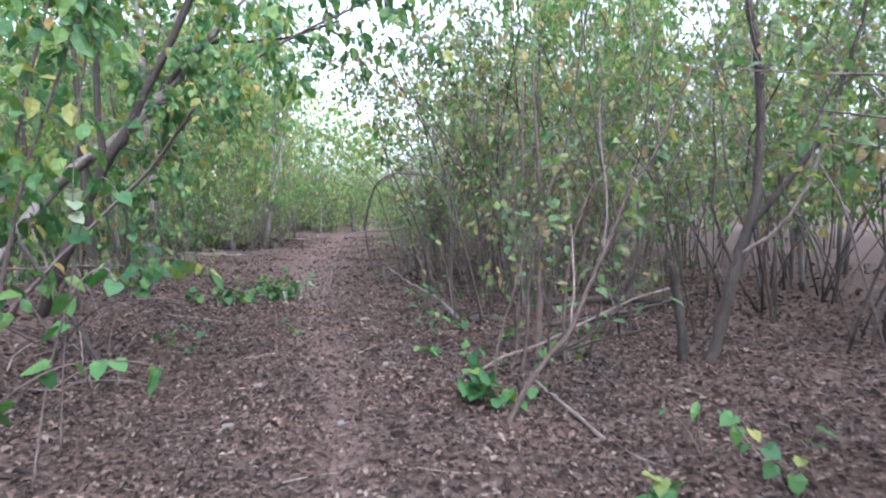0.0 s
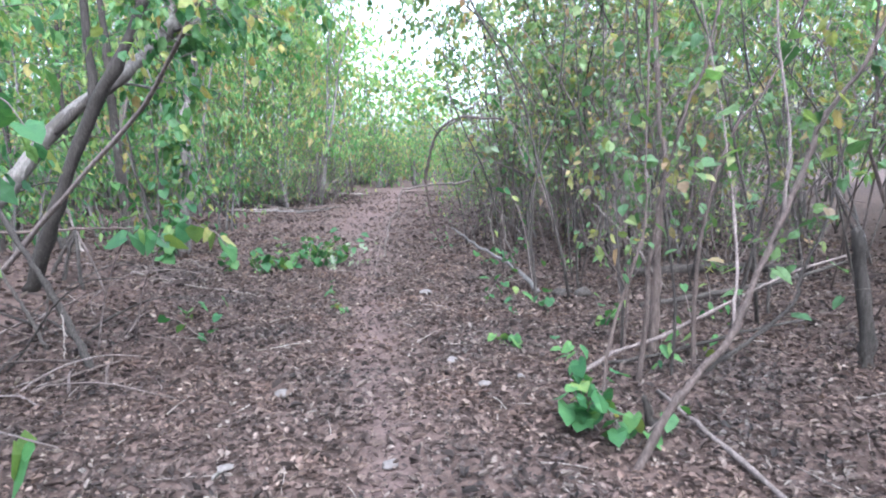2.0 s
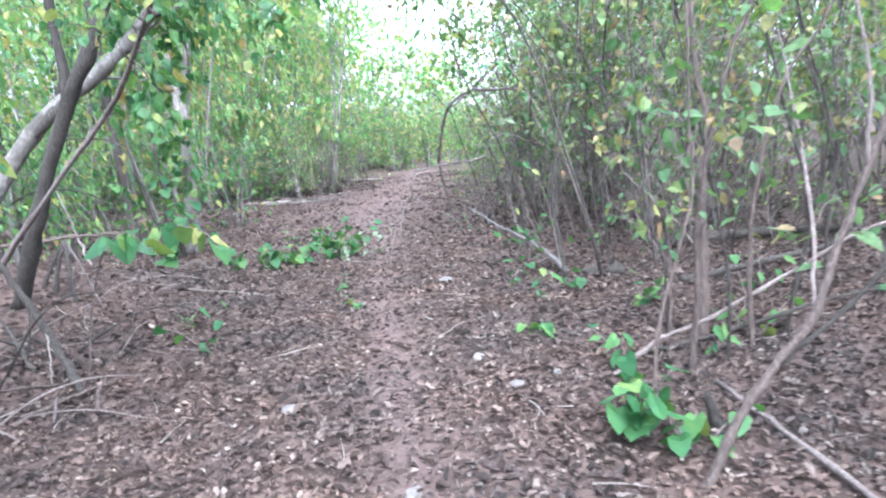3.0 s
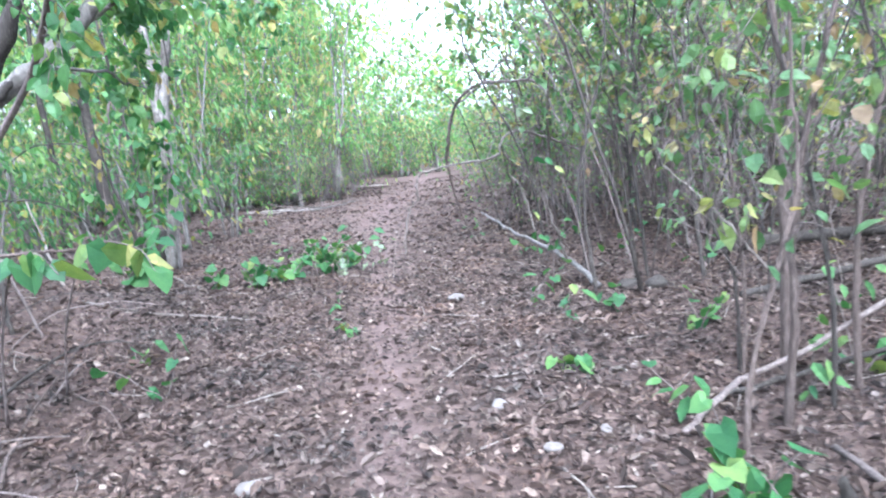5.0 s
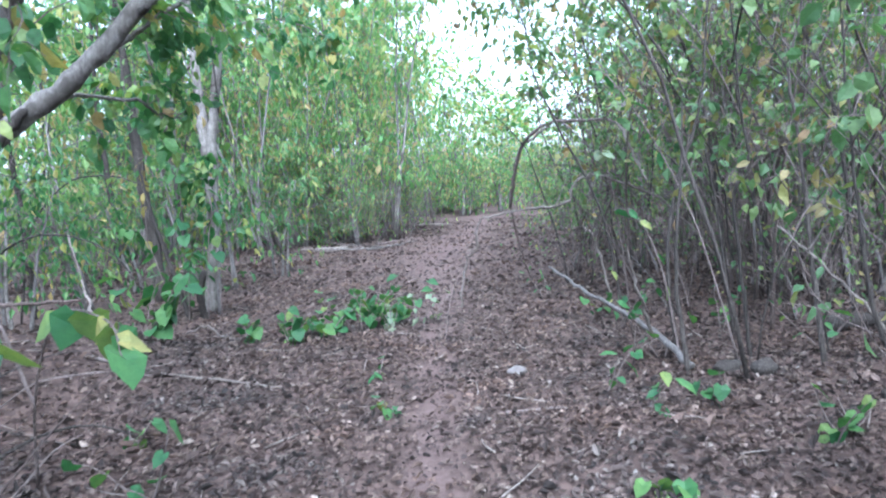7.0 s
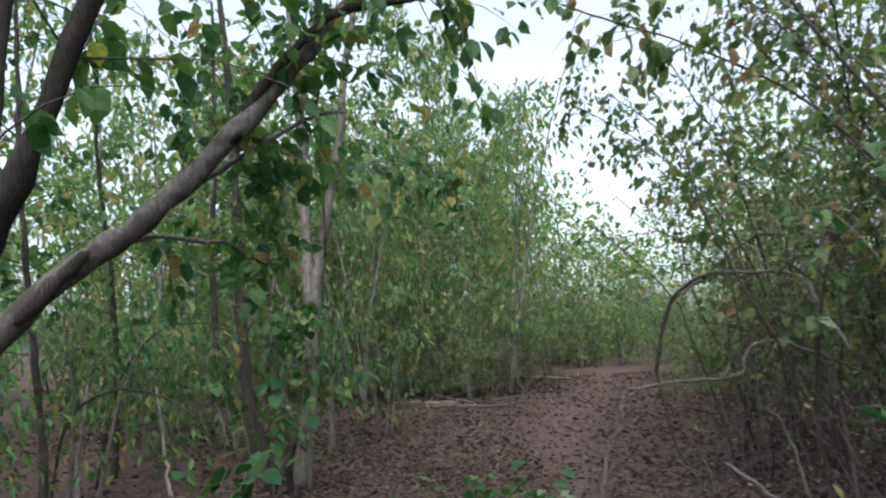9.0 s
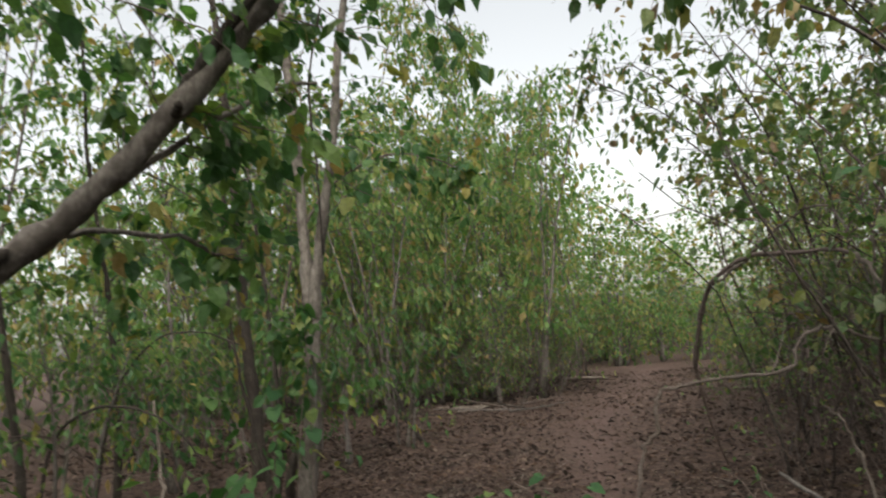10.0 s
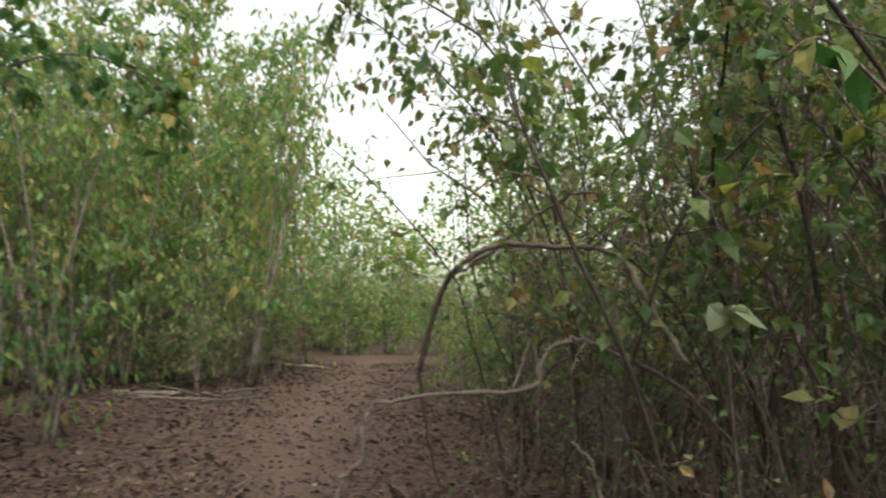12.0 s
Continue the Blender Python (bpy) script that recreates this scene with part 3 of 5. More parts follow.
def slim_stem(points, r, mat, seed, per=1.6, name="slim_sapling"):
    """A single thin stem at the thicket's edge with a few twigs and leaves."""
    rng = np.random.default_rng(seed)
    last, before = np.array(points[-1]), np.array(points[-2])
    tip = last + unit(last - before + np.array((0, 0, 0.5))) * 1.1
    pts = [on_ground(points[0][0], points[0][1], -0.05)] + list(points[1:]) + [tuple(tip)]
    root = branch_thing(name, "slim dark sapling stem with few leaves rising from fallen leaves", "sapling", [("stem", pts, r, r * 0.35, mat)], group="slim saplings by the trail")
    sh = shoots_along(rng, spline(pts, 5), 9, 0.3, 1.0, 0.55, 0.7, 5, 0.15, 0.1)
    sh += [q for t in sh for q in shoots_along(rng, t, 2, 0.3, 1.0, 0.25, 0.8, 3, 0.2, 0.0)]
    twig_part(root, np.array(pts[0]), sh, 0.003, BARK_BROWN)
    at, al, fa, L, W = leaves_on(rng, sh, per, 0.08, 0.02, 0.8)
    leaf_part(root, leaf_mesh("foliage", at - np.array(pts[0]), al, fa, L, W, OLIVE))


for k, (r, mat, pts) in enumerate([
        (0.011, BARK_DARK, [(0.84, 5.78, 0), (0.86, 5.82, 0.39), (0.8, 5.87, 0.91), (0.71, 5.92, 1.4), (0.63, 5.96, 1.87)]),
        (0.010, BARK_DARK, [(0.61, 6.3, 0), (0.61, 6.34, 0.4), (0.53, 6.37, 0.67), (0.49, 6.41, 1.07), (0.47, 6.46, 1.61)]),
        (0.018, BARK_DUN, [(0.63, 5.65, 0), (0.68, 5.69, 0.37), (0.69, 5.72, 0.68), (0.77, 5.76, 1.14), (0.89, 5.81, 1.59), (1.0, 5.84, 1.88)]),
        (0.013, BARK_DARK, [(1.25, 6.15, 0), (1.27, 6.15, 0.16), (1.34, 6.15, 0.47), (1.43, 6.15, 0.92), (1.45, 6.15, 1.25), (1.3, 6.15, 1.81)]),
        (0.012, BARK_DUN, [(0.4, 5.3, 0), (0.43, 5.33, 0.28), (0.54, 5.37, 0.66), (0.61, 5.4, 0.94), (0.61, 5.43, 1.3)]),
        (0.016, BARK_DUN, [(1.02, 6.0, 0), (1.01, 6.0, 0.45), (1.06, 6.0, 0.95), (1.19, 6.0, 1.42), (1.46, 6.0, 1.86)]),
        (0.015, BARK_DARK, [(1.82, 7.2, 0), (1.83, 7.2, 0.48), (1.9, 7.2, 1.02), (1.85, 7.2, 1.63), (1.92, 7.2, 2.01)]),
        (0.016, BARK_DARK, [(0.0, 8.35, 0), (-0.06, 8.4, 0.49), (0.01, 8.46, 1.06), (0.17, 8.51, 1.56), (0.24, 8.55, 2.05)]),
        (0.017, BARK_DARK, [(0.82, 8.25, 0), (0.78, 8.3, 0.48), (0.76, 8.34, 0.88), (0.73, 8.38, 1.33), (0.69, 8.43, 1.77), (0.78, 8.46, 2.17)]),
        (0.014, BARK_DARK, [(0.44, 8.5, 0), (0.41, 8.5, 0.38), (0.37, 8.5, 1.0), (0.45, 8.5, 1.14), (0.46, 8.5, 1.32), (0.42, 8.5, 1.6)]),
        (0.016, BARK_DUN, [(0.69, 9.2, 0), (0.74, 9.2, 0.75), (0.86, 9.2, 1.55), (0.96, 9.2, 2.12)]),
        (0.034, BARK_DUN, [(0.8, 6.22, 0), (0.82, 6.26, 0.44), (0.83, 6.31, 0.89), (0.87, 6.34, 1.21), (0.82, 6.37, 1.54)]),
        (0.011, BARK_DUN, [(0.61, 6.25, 0), (0.64, 6.28, 0.3), (0.63, 6.32, 0.67), (0.61, 6.35, 1.02)])]):
    slim_stem(pts, r, mat, 400 + k)

leaning_tree()
dark_stem_tree()
pale_tree()
right_tree()
leaning_sapling()
overhanging_sapling("leafy_sapling", "young tree stretching a leafy bough over the trail",
                    [on_ground(-7.3, 13.0, -0.05), (-7.1, 13.0, 2.0), (-6.5, 13.1, 3.3), (-5.5, 13.1, 3.75), (-4.7, 13.1, 3.6), (-4.2, 13.1, 3.3)], 0.03, 0.15, 60, 8, GREEN, 35, 0.4, 0.9)
overhanging_sapling("arching_sapling", "thin arching sapling with large hanging green leaves",
                    [on_ground(-4.0, 6.1, -0.05), (-3.3, 5.95, 0.92), (-2.44, 5.76, 1.62), (-1.8, 5.3, 2.12), (-1.0, 4.7, 2.42), (-0.15, 4.1, 2.6)], 0.022, 0.09, 60, 9, GREEN, 27, 0.45, 0.6)
overhanging_sapling("leafy_sapling", "leafy sapling with broad green hanging leaves",
                    [on_ground(-2.6, 3.9, -0.05), (-2.45, 3.9, 0.8), (-2.2, 3.8, 1.5), (-1.9, 3.7, 2.1), (-1.6, 3.6, 2.7)], 0.018, 0.12, 44, 8, GREEN, 33, 0.2, 0.5)
overhanging_sapling("leafy_sapling", "leafy sapling with broad green hanging leaves",
                    [on_ground(-3.2, 4.6, -0.05), (-3.0, 4.6, 0.9), (-2.7, 4.5, 1.8), (-2.4, 4.4, 2.6), (-2.0, 4.2, 3.3)], 0.02, 0.12, 46, 8, GREEN, 34, 0.25, 0.6)
overhanging_sapling("overhanging_sapling", "bare thin sapling hung with single drooping leaves",
                    [on_ground(-0.35, 9.6, -0.05), (-0.5, 9.5, 0.9), (-0.8, 9.4, 1.6), (-0.98, 9.5, 2.05), (-1.15, 10.2, 2.65), (-1.5, 11, 3.2), (-1.9, 11.7, 3.7)], 0.011, 0.1, 40, 4, OLIVE, 28, 0.4, 0.6)
overhanging_sapling("overhanging_sapling", "bare thin sapling hung with single drooping leaves",
                    [on_ground(0.4, 8.9, -0.05), (0.2, 8.85, 1.5), (-0.3, 8.8, 2.4), (-0.9, 8.8, 2.9), (-1.3, 8.85, 3.15), (-1.7, 8.9, 3.4)], 0.01, 0.11, 24, 4, OLIVE, 29, 0.5, 0.5)
overhanging_sapling("overhanging_sapling", "slim sapling with many drooping leaves above the trail",
                    [on_ground(-0.3, 13.5, -0.05), (-0.5, 13.4, 1.5), (-0.8, 13.2, 3.0), (-1.3, 13.0, 4.2), (-1.9, 12.8, 5.2)], 0.022, 0.11, 60, 6, OLIVE, 30, 0.3, 0.9)
overhanging_sapling("overhanging_sapling", "slim sapling with many drooping leaves above the trail",
                    [on_ground(-0.45, 12.4, -0.05), (-0.6, 12.3, 1.5), (-0.95, 12.2, 2.4), (-1.4, 12.2, 3.0), (-1.95, 12.2, 3.5), (-2.5, 12.3, 3.9)], 0.012, 0.09, 80, 6, OLIVE, 36, 0.35, 0.75)
overhanging_sapling("overhanging_sapling", "leafy sapling leaning out over the trail",
                    [on_ground(0.55, 10.4, -0.05), (0.4, 10.3, 1.6), (0.1, 10.2, 2.6), (-0.3, 10.1, 3.3), (-0.8, 10.0, 3.9)], 0.018, 0.085, 110, 7, OLIVE, 37, 0.35, 0.85)
overhanging_sapling("overhanging_sapling", "leafy sapling leaning out over the trail",
                    [on_ground(1.3, 9.4, -0.05), (1.2, 9.35, 1.4), (0.9, 9.3, 2.3), (0.45, 9.25, 3.2), (-0.1, 9.2, 3.9)], 0.018, 0.085, 110, 7, OLIVE, 38, 0.4, 0.85)

# dark trunks behind, beside the pale tree
for k, (x, y, h, r, lean) in enumerate([(-6.0, 11.2, 6.5, 0.075, 0.02), (-7.2, 10.4, 5.0, 0.04, 0.06), (-5.9, 8.6, 5.0, 0.035, -0.03), (-8.6, 13.5, 7, 0.06, 0.03), (-6.9, 8.2, 4.5, 0.05, 0.04)]):
    rng = np.random.default_rng(40 + k)
    p = grow(rng, on_ground(x, y, -0.05), (lean, 0, 1), h, 7, 0, 0.05, 0.05)
    root = branch_thing("dark_trunk_tree", "slim dark trunked tree with hanging green leaves", "tree", [("trunk", [tuple(q) for q in p], r, r * 0.35, BARK_DARK)], group="dark trunked trees")
    sh = shoots_along(rng, p, 40, 0.27, 1.0, 1.2, 1.2, 5, 0.3, 0.0)
    twig_part(root, p[0], sh, 0.005, BARK_DARK)
    at, al, fa, L, W = leaves_on(rng, sh, 11, 0.11, 0.04, 0.8)
    leaf_part(root, leaf_mesh("foliage", at - p[0], al, fa, L, W, GREEN))

# arched dead branches beside the trail
branch_thing("arched_branch", "dark arched woody stem bending over to a broken end", "branch", [
    ("foot", [on_ground(-1.55, 12.6, -0.04), (-1.66, 12.45, 0.4), (-1.71, 12.3, 0.9)], 0.009, 0.02, BARK_DUN),
    ("stem", [(-1.71, 12.3, 0.88), (-1.62, 12.12, 1.23), (-1.49, 11.95, 1.56), (-1.35, 11.78, 1.69), (-1.1, 11.65, 1.81), (-0.78, 11.53, 1.79), (-0.52, 11.37, 1.77), (-0.37, 11.2, 1.71)], 0.024, 0.015, BARK_BROWN),
    ("broken_end", [(-0.37, 11.2, 1.71), (-0.3, 11.05, 1.56), (-0.24, 10.9, 1.41), (-0.12, 10.6, 1.12)], 0.018, 0.014, DEAD_WOOD),
    ("branch", [(-1.48, 12.0, 1.58), (-1.12, 11.9, 1.82), (-0.89, 11.7, 1.99), (-0.68, 11.35, 2.09), (-0.51, 11.0, 2.06)], 0.014, 0.008, DEAD_WOOD),
    ("branch", [(-0.51, 11.34, 1.77), (-0.39, 11.3, 1.91), (-0.27, 11.3, 2.12), (-0.16, 11.3, 2.3)], 0.011, 0.005, BARK_BROWN)])
branch_thing("bent_branch", "pale bare crooked branch arching down to the ground", "branch", [
    ("stem", [on_ground(-1.97, 10.45, -0.02), (-1.9, 10.5, 0.36), (-1.88, 10.54, 0.47), (-1.79, 10.59, 0.56), (-1.8, 10.63, 0.71), (-1.77, 10.67, 0.79), (-1.7, 10.71, 0.84), (-1.39, 10.76, 0.89), (-0.91, 10.8, 0.93),
              (-0.84, 10.87, 1.08), (-0.75, 10.93, 1.17), (-0.59, 11.0, 1.2), (-0.37, 11.07, 1.11), (-0.17, 11.13, 1.02), (0.06, 11.2, 0.87), (0.4, 11.3, 0.5), on_ground(0.7, 11.4)], 0.015, 0.013, DEAD_WOOD),
    ("twig", [(-1.0, 10.8, 0.92), (-0.95, 10.95, 1.05), (-0.9, 11.1, 1.2)], 0.007, 0.003, DEAD_WOOD),
    ("twig", [(-0.58, 11.0, 1.2), (-0.64, 10.95, 1.1), (-0.68, 10.9, 1.02)], 0.006, 0.003, DEAD_WOOD)])
branch_thing("dead_stick", "pale dead stick standing out of the leaf litter", "stick", [
    ("stem", [on_ground(-0.45, 10.2, -0.02), (-0.57, 10.3, 0.45), (-0.63, 10.3, 0.65), (-0.72, 10.3, 0.74)], 0.012, 0.008, DEAD_WOOD)])

# sticks and logs on the ground
branch_thing("fallen_stick", "long pale dead stick lying on leaf litter", "stick", [
    ("stem", [on_ground(0.7, 5.36, 0.05), on_ground(0.86, 4.74, 0.035), on_ground(1.02, 4.15, 0.025)], 0.012, 0.015, BARK_BROWN)])
branch_thing("leaning_stick", "thin grey dead branch leaning into the thicket", "stick", [
    ("stem", [on_ground(0.24, 5.58, 0.01), (0.5, 5.82, 0.09), (0.8, 5.97, 0.16), (1.3, 6.2, 0.36), (1.75, 6.5, 0.5), (2.2, 6.8, 0.57)], 0.014, 0.008, BARK_BROWN)])
branch_thing("fallen_branch", "grey brown fallen branch propped on a dark stem", "branch", [
    ("stem", [on_ground(0.05, 8.12, 0.05), (-0.2, 8.6, 0.16), (-0.42, 9.0, 0.22), (-0.75, 9.6, 0.3), (-1.0, 9.9, 0.42)], 0.024, 0.011, BARK_GREY),
    ("twig", [(-0.17, 8.4, 0.13), (-0.23, 8.15, 0.42), (-0.27, 8.05, 0.58), (-0.3, 8.0, 0.75)], 0.012, 0.006, DEAD_WOOD)])
branch_thing("thin_sapling", "thin dark upright stem growing from leaf litter", "sapling", [
    ("stem", [on_ground(0.03, 8.1, -0.03), (-0.02, 8.1, 0.46), (-0.01, 8.1, 0.81), (0.03, 8.12, 1.2), (0.05, 8.15, 1.6)], 0.017, 0.005, BARK_DARK)])
branch_thing("snapped_branch", "pale snapped branch caught in dark undergrowth", "branch", [
    ("stem", [on_ground(1.2, 8.0, 0.05), (0.95, 8.0, 0.4), (0.74, 8.0, 0.64), (0.53, 8.0, 0.85)], 0.009, 0.007, DEAD_WOOD),
    ("twig", [(0.68, 8.0, 0.7), (0.74, 7.95, 0.82), (0.8, 7.9, 0.95)], 0.006, 0.003, DEAD_WOOD)])
branch_thing("fallen_stick", "short brown stick lying on the trail edge", "stick", [
    ("stem", [on_ground(-0.95, 7.22, 0.02), on_ground(-0.8, 7.28, 0.022), on_ground(-0.64, 7.33, 0.02)], 0.009, 0.006, BARK_BROWN)])
branch_thing("propped_stick", "short dark stick propped in the soil", "stick", [
    ("stem", [on_ground(-5.5, 13.85, -0.03), (-5.68, 13.86, 0.12), (-5.9, 13.88, 0.4), (-6.12, 13.9, 0.62)], 0.03, 0.014, BARK_DARK)])
branch_thing("fallen_log", "thin bare log lying across brown soil", "log", [
    ("stem", [on_ground(-7.1, 17.3, 0.03), on_ground(-6.4, 17.45, 0.06), on_ground(-5.7, 17.55, 0.04)], 0.035, 0.025, DEAD_WOOD),
    ("twig", [on_ground(-6.1, 17.5, 0.05), on_ground(-6.2, 17.0, 0.05), on_ground(-6.4, 16.6, 0.03)], 0.022, 0.01, DEAD_WOOD)])
branch_thing("fallen_log", "pale straight log lying beside the trail", "log", [
    ("stem", [on_ground(-6.55, 22.9, 0.05), on_ground(-5.8, 22.85, 0.06), on_ground(-5.2, 22.8, 0.05)], 0.05, 0.045, DEAD_WOOD)])
branch_thing("fallen_stick", "thin pale stick curving on leaf litter", "stick", [
    ("stem", [on_ground(-4.2, 9.1, 0.03), on_ground(-3.9, 9.0, 0.12), on_ground(-3.6, 8.8, 0.04), on_ground(-3.0, 8.55, 0.03)], 0.012, 0.007, DEAD_WOOD)])
branch_thing("fallen_stick", "straight thin grey stick lying on leaf litter", "stick", [
    ("stem", [on_ground(-3.6, 7.3, 0.02), on_ground(-3.1, 7.4, 0.025), on_ground(-2.5, 7.5, 0.02)], 0.01, 0.006, DEAD_WOOD)])

branch_thing("rotten_log", "dark rotten fallen log in the undergrowth", "log", [
    ("stem", [on_ground(1.0, 9.1, 0.05), on_ground(1.8, 9.3, 0.07), on_ground(2.9, 9.4, 0.06)], 0.06, 0.045, BARK_DARK)])
branch_thing("rotten_log", "dark thin fallen branch in the undergrowth", "log", [
    ("stem", [on_ground(0.9, 7.5, 0.03), on_ground(1.5, 7.7, 0.06), (2.2, 7.9, 0.2), (2.7, 8.0, 0.35)], 0.028, 0.014, BARK_DARK)])
branch_thing("fallen_stick", "dark crooked branch lying on leaf litter", "stick", [
    ("stem", [on_ground(0.45, 5.95, 0.03), on_ground(0.85, 6.1, 0.06), (1.3, 6.0, 0.2), (1.7, 6.0, 0.3)], 0.014, 0.008, BARK_DARK)])
branch_thing("leaning_stick", "pale dead stick leaning among young trees", "stick", [
    ("stem", [on_ground(-5.6, 9.6, -0.02), (-5.9, 9.8, 0.4), (-6.3, 10.1, 0.95)], 0.02, 0.012, DEAD_WOOD)])
branch_thing("drooping_branch", "thin dark branch drooping beside a trunk", "branch", [
    ("stem", [on_ground(-6.4, 9.0, -0.03), (-6.2, 9.0, 0.7), (-5.8, 9.05, 0.98), (-5.3, 9.1, 0.97), (-4.95, 9.15, 0.8), (-4.8, 9.2, 0.6)], 0.014, 0.006, BARK_DARK)])
branch_thing("drooping_branch", "thin dark branch drooping beside a trunk", "branch", [
    ("stem", [on_ground(-6.9, 9.9, -0.03), (-6.6, 9.9, 1.0), (-6.1, 9.95, 1.5), (-5.6, 10.0, 1.55), (-5.1, 10.0, 1.4)], 0.014, 0.006, BARK_DARK)])
branch_thing("bare_shoot", "thin bare reddish shoot beside the trail", "sapling", [
    ("stem", [on_ground(-1.75, 9.0, -0.02), (-1.72, 9.05, 0.2), (-1.66, 9.1, 0.42), (-1.6, 9.1, 0.55)], 0.006, 0.003, BARK_BROWN),
    ("twig", [(-1.68, 9.08, 0.36), (-1.6, 9.1, 0.44), (-1.52, 9.1, 0.46)], 0.003, 0.002, BARK_BROWN)])

# dead wood strewn at the foot of the left wood
rng = np.random.default_rng(55)
for k in range(15):
    x, y = rng.uniform(-9.0, -5.2), rng.uniform(15.4, 20.0)
    a, n = rng.uniform(-0.5, 0.5) + (3.1 if k % 2 else 0), rng.uniform(0.4, 1.1)
    p = grow(rng, (x, y, 0), (math.cos(a), math.sin(a), 0), n, 4, 0, 0.1)
    tip = rng.uniform(0.02, 0.25)
    branch_thing("fallen_stick", "dead stick lying at the wood's edge", "stick", [
        ("stem", [on_ground(q[0], q[1], 0.03 + tip * i / 4) for i, q in enumerate(p)], rng.uniform(0.014, 0.028), 0.008, (BARK_GREY, BARK_DARK, BARK_BROWN)[k % 3])], group="dead sticks at the wood's edge")

# tripod of dead sticks
knot = (-3.63, 6.68, 0.72)
branch_thing("stick_tripod", "dark dead sticks crossing like a tripod under a bar", "sticks", [
    ("leg", [on_ground(-3.83, 6.62, -0.02), (-3.74, 6.65, 0.55), knot], 0.017, 0.013, BARK_DARK),
    ("leg", [on_ground(-3.67, 6.54, -0.02), (-3.66, 6.6, 0.52), knot], 0.017, 0.013, BARK_DARK),
    ("leg", [on_ground(-3.5, 6.53, -0.02), (-3.57, 6.6, 0.54), knot], 0.017, 0.013, BARK_DARK),
    ("leg", [on_ground(-3.35, 6.6, -0.02), (-3.47, 6.62, 0.5), knot], 0.01, 0.008, BARK_BROWN),
    ("bar", [(-4.2, 6.3, 0.74), (-3.91, 6.48, 0.73), (-3.64, 6.7, 0.735), (-3.46, 6.78, 0.73), (-3.27, 6.91, 0.72)], 0.014, 0.009, BARK_DUN)])
branch_thing("leaning_dead_stem", "dark dead stem leaning over the brush heap", "branch", [
    ("stem", [on_ground(-2.64, 5.36, -0.03), (-2.76, 5.43, 0.14), (-2.92, 5.52, 0.31), (-3.14, 5.59, 0.59), (-3.32, 5.67, 0.76), (-3.6, 5.8, 1.05)], 0.026, 0.018, BARK_DARK),
    ("twig", [(-2.95, 5.53, 0.36), (-2.88, 5.45, 0.22), (-2.84, 5.38, 0.08)], 0.006, 0.004, DEAD_WOOD),
    ("twig", [(-3.05, 5.56, 0.48), (-3.02, 5.5, 0.36), (-3.03, 5.45, 0.2)], 0.007, 0.004, BARK_DARK)])
branch_thing("leaning_dead_stem", "thin dark dead stem leaning over the brush heap", "branch", [
    ("stem", [on_ground(-3.05, 5.52, -0.03), (-3.12, 5.56, 0.13), (-3.26, 5.62, 0.31), (-3.41, 5.66, 0.48), (-3.6, 5.7, 0.7)], 0.016, 0.01, BARK_DARK)])
branch_thing("fallen_stick", "brown stick lying beside the brush heap", "stick", [
    ("stem", [on_ground(-2.74, 4.95, 0.03), on_ground(-2.67, 5.23, 0.035), on_ground(-2.56, 5.52, 0.03)], 0.013, 0.008, BARK_DUN)])


def brush_pile():
    """Dead branching sticks heaped beside the trail."""
    rng = np.random.default_rng(31)
    root = thing("brush_pile", on_ground(-3.0, 5.5), "heap of grey dead twigs and branches on the ground", "brush")
    base = np.array(root.matrix_world.translation)
    for k in range(26):
        x, y = -3.05 + rng.normal(0, 0.35), 5.5 + rng.normal(0, 0.5)
        a = rng.uniform(0, 2 * np.pi)
        p = grow(rng, on_ground(x, y, 0.01), (math.cos(a), math.sin(a), rng.uniform(0.05, 0.9)), rng.uniform(0.5, 1.2), 6, 0.3, 0.12)
        p[:, 2] = np.maximum(p[:, 2], ground_z(p[:, 0], p[:, 1]) + 0.015)
        part("stick", stroke_mesh("stick", p - base, rng.uniform(0.005, 0.012), 0.003, (BARK_DUN, BARK_DARK, BARK_BROWN)[k % 3], k, 6, 2), root)


brush_pile()


# ---- stones and clods ----
def stone(place, size, flat, label, seed, mat=None):
    rng = np.random.default_rng(seed)
    bm = bmesh.new()
    bmesh.ops.create_icosphere(bm, subdivisions=3, radius=1)
    off = Vector(rng.uniform(-9, 9, 3))
    for v in bm.verts:
        k = 1 + 0.35 * noise.noise(v.co * 1.1 + off) + 0.12 * noise.noise(v.co * 3.5 + off)
        v.co = Vector((v.co.x * size * 1.2, v.co.y * size * 0.9, v.co.z * size * flat)) * k
    for f in bm.faces:
        f.smooth = True
    me = bpy.data.meshes.new("stone")
    bm.to_mesh(me)
    bm.free()
    me.materials.append(mat or STONE)
    ob = new("stone" if mat is None else "soil_clod", me)
    ob.matrix_world = pose(place[0], place[1], float(ground_z(place[0], place[1])) + size * flat * 0.5 + 0.01, 0, 0, rng.uniform(0, 360))
    tagged(ob, label, "stone" if mat is None else "soil", "stones on the trail" if mat is None else "")


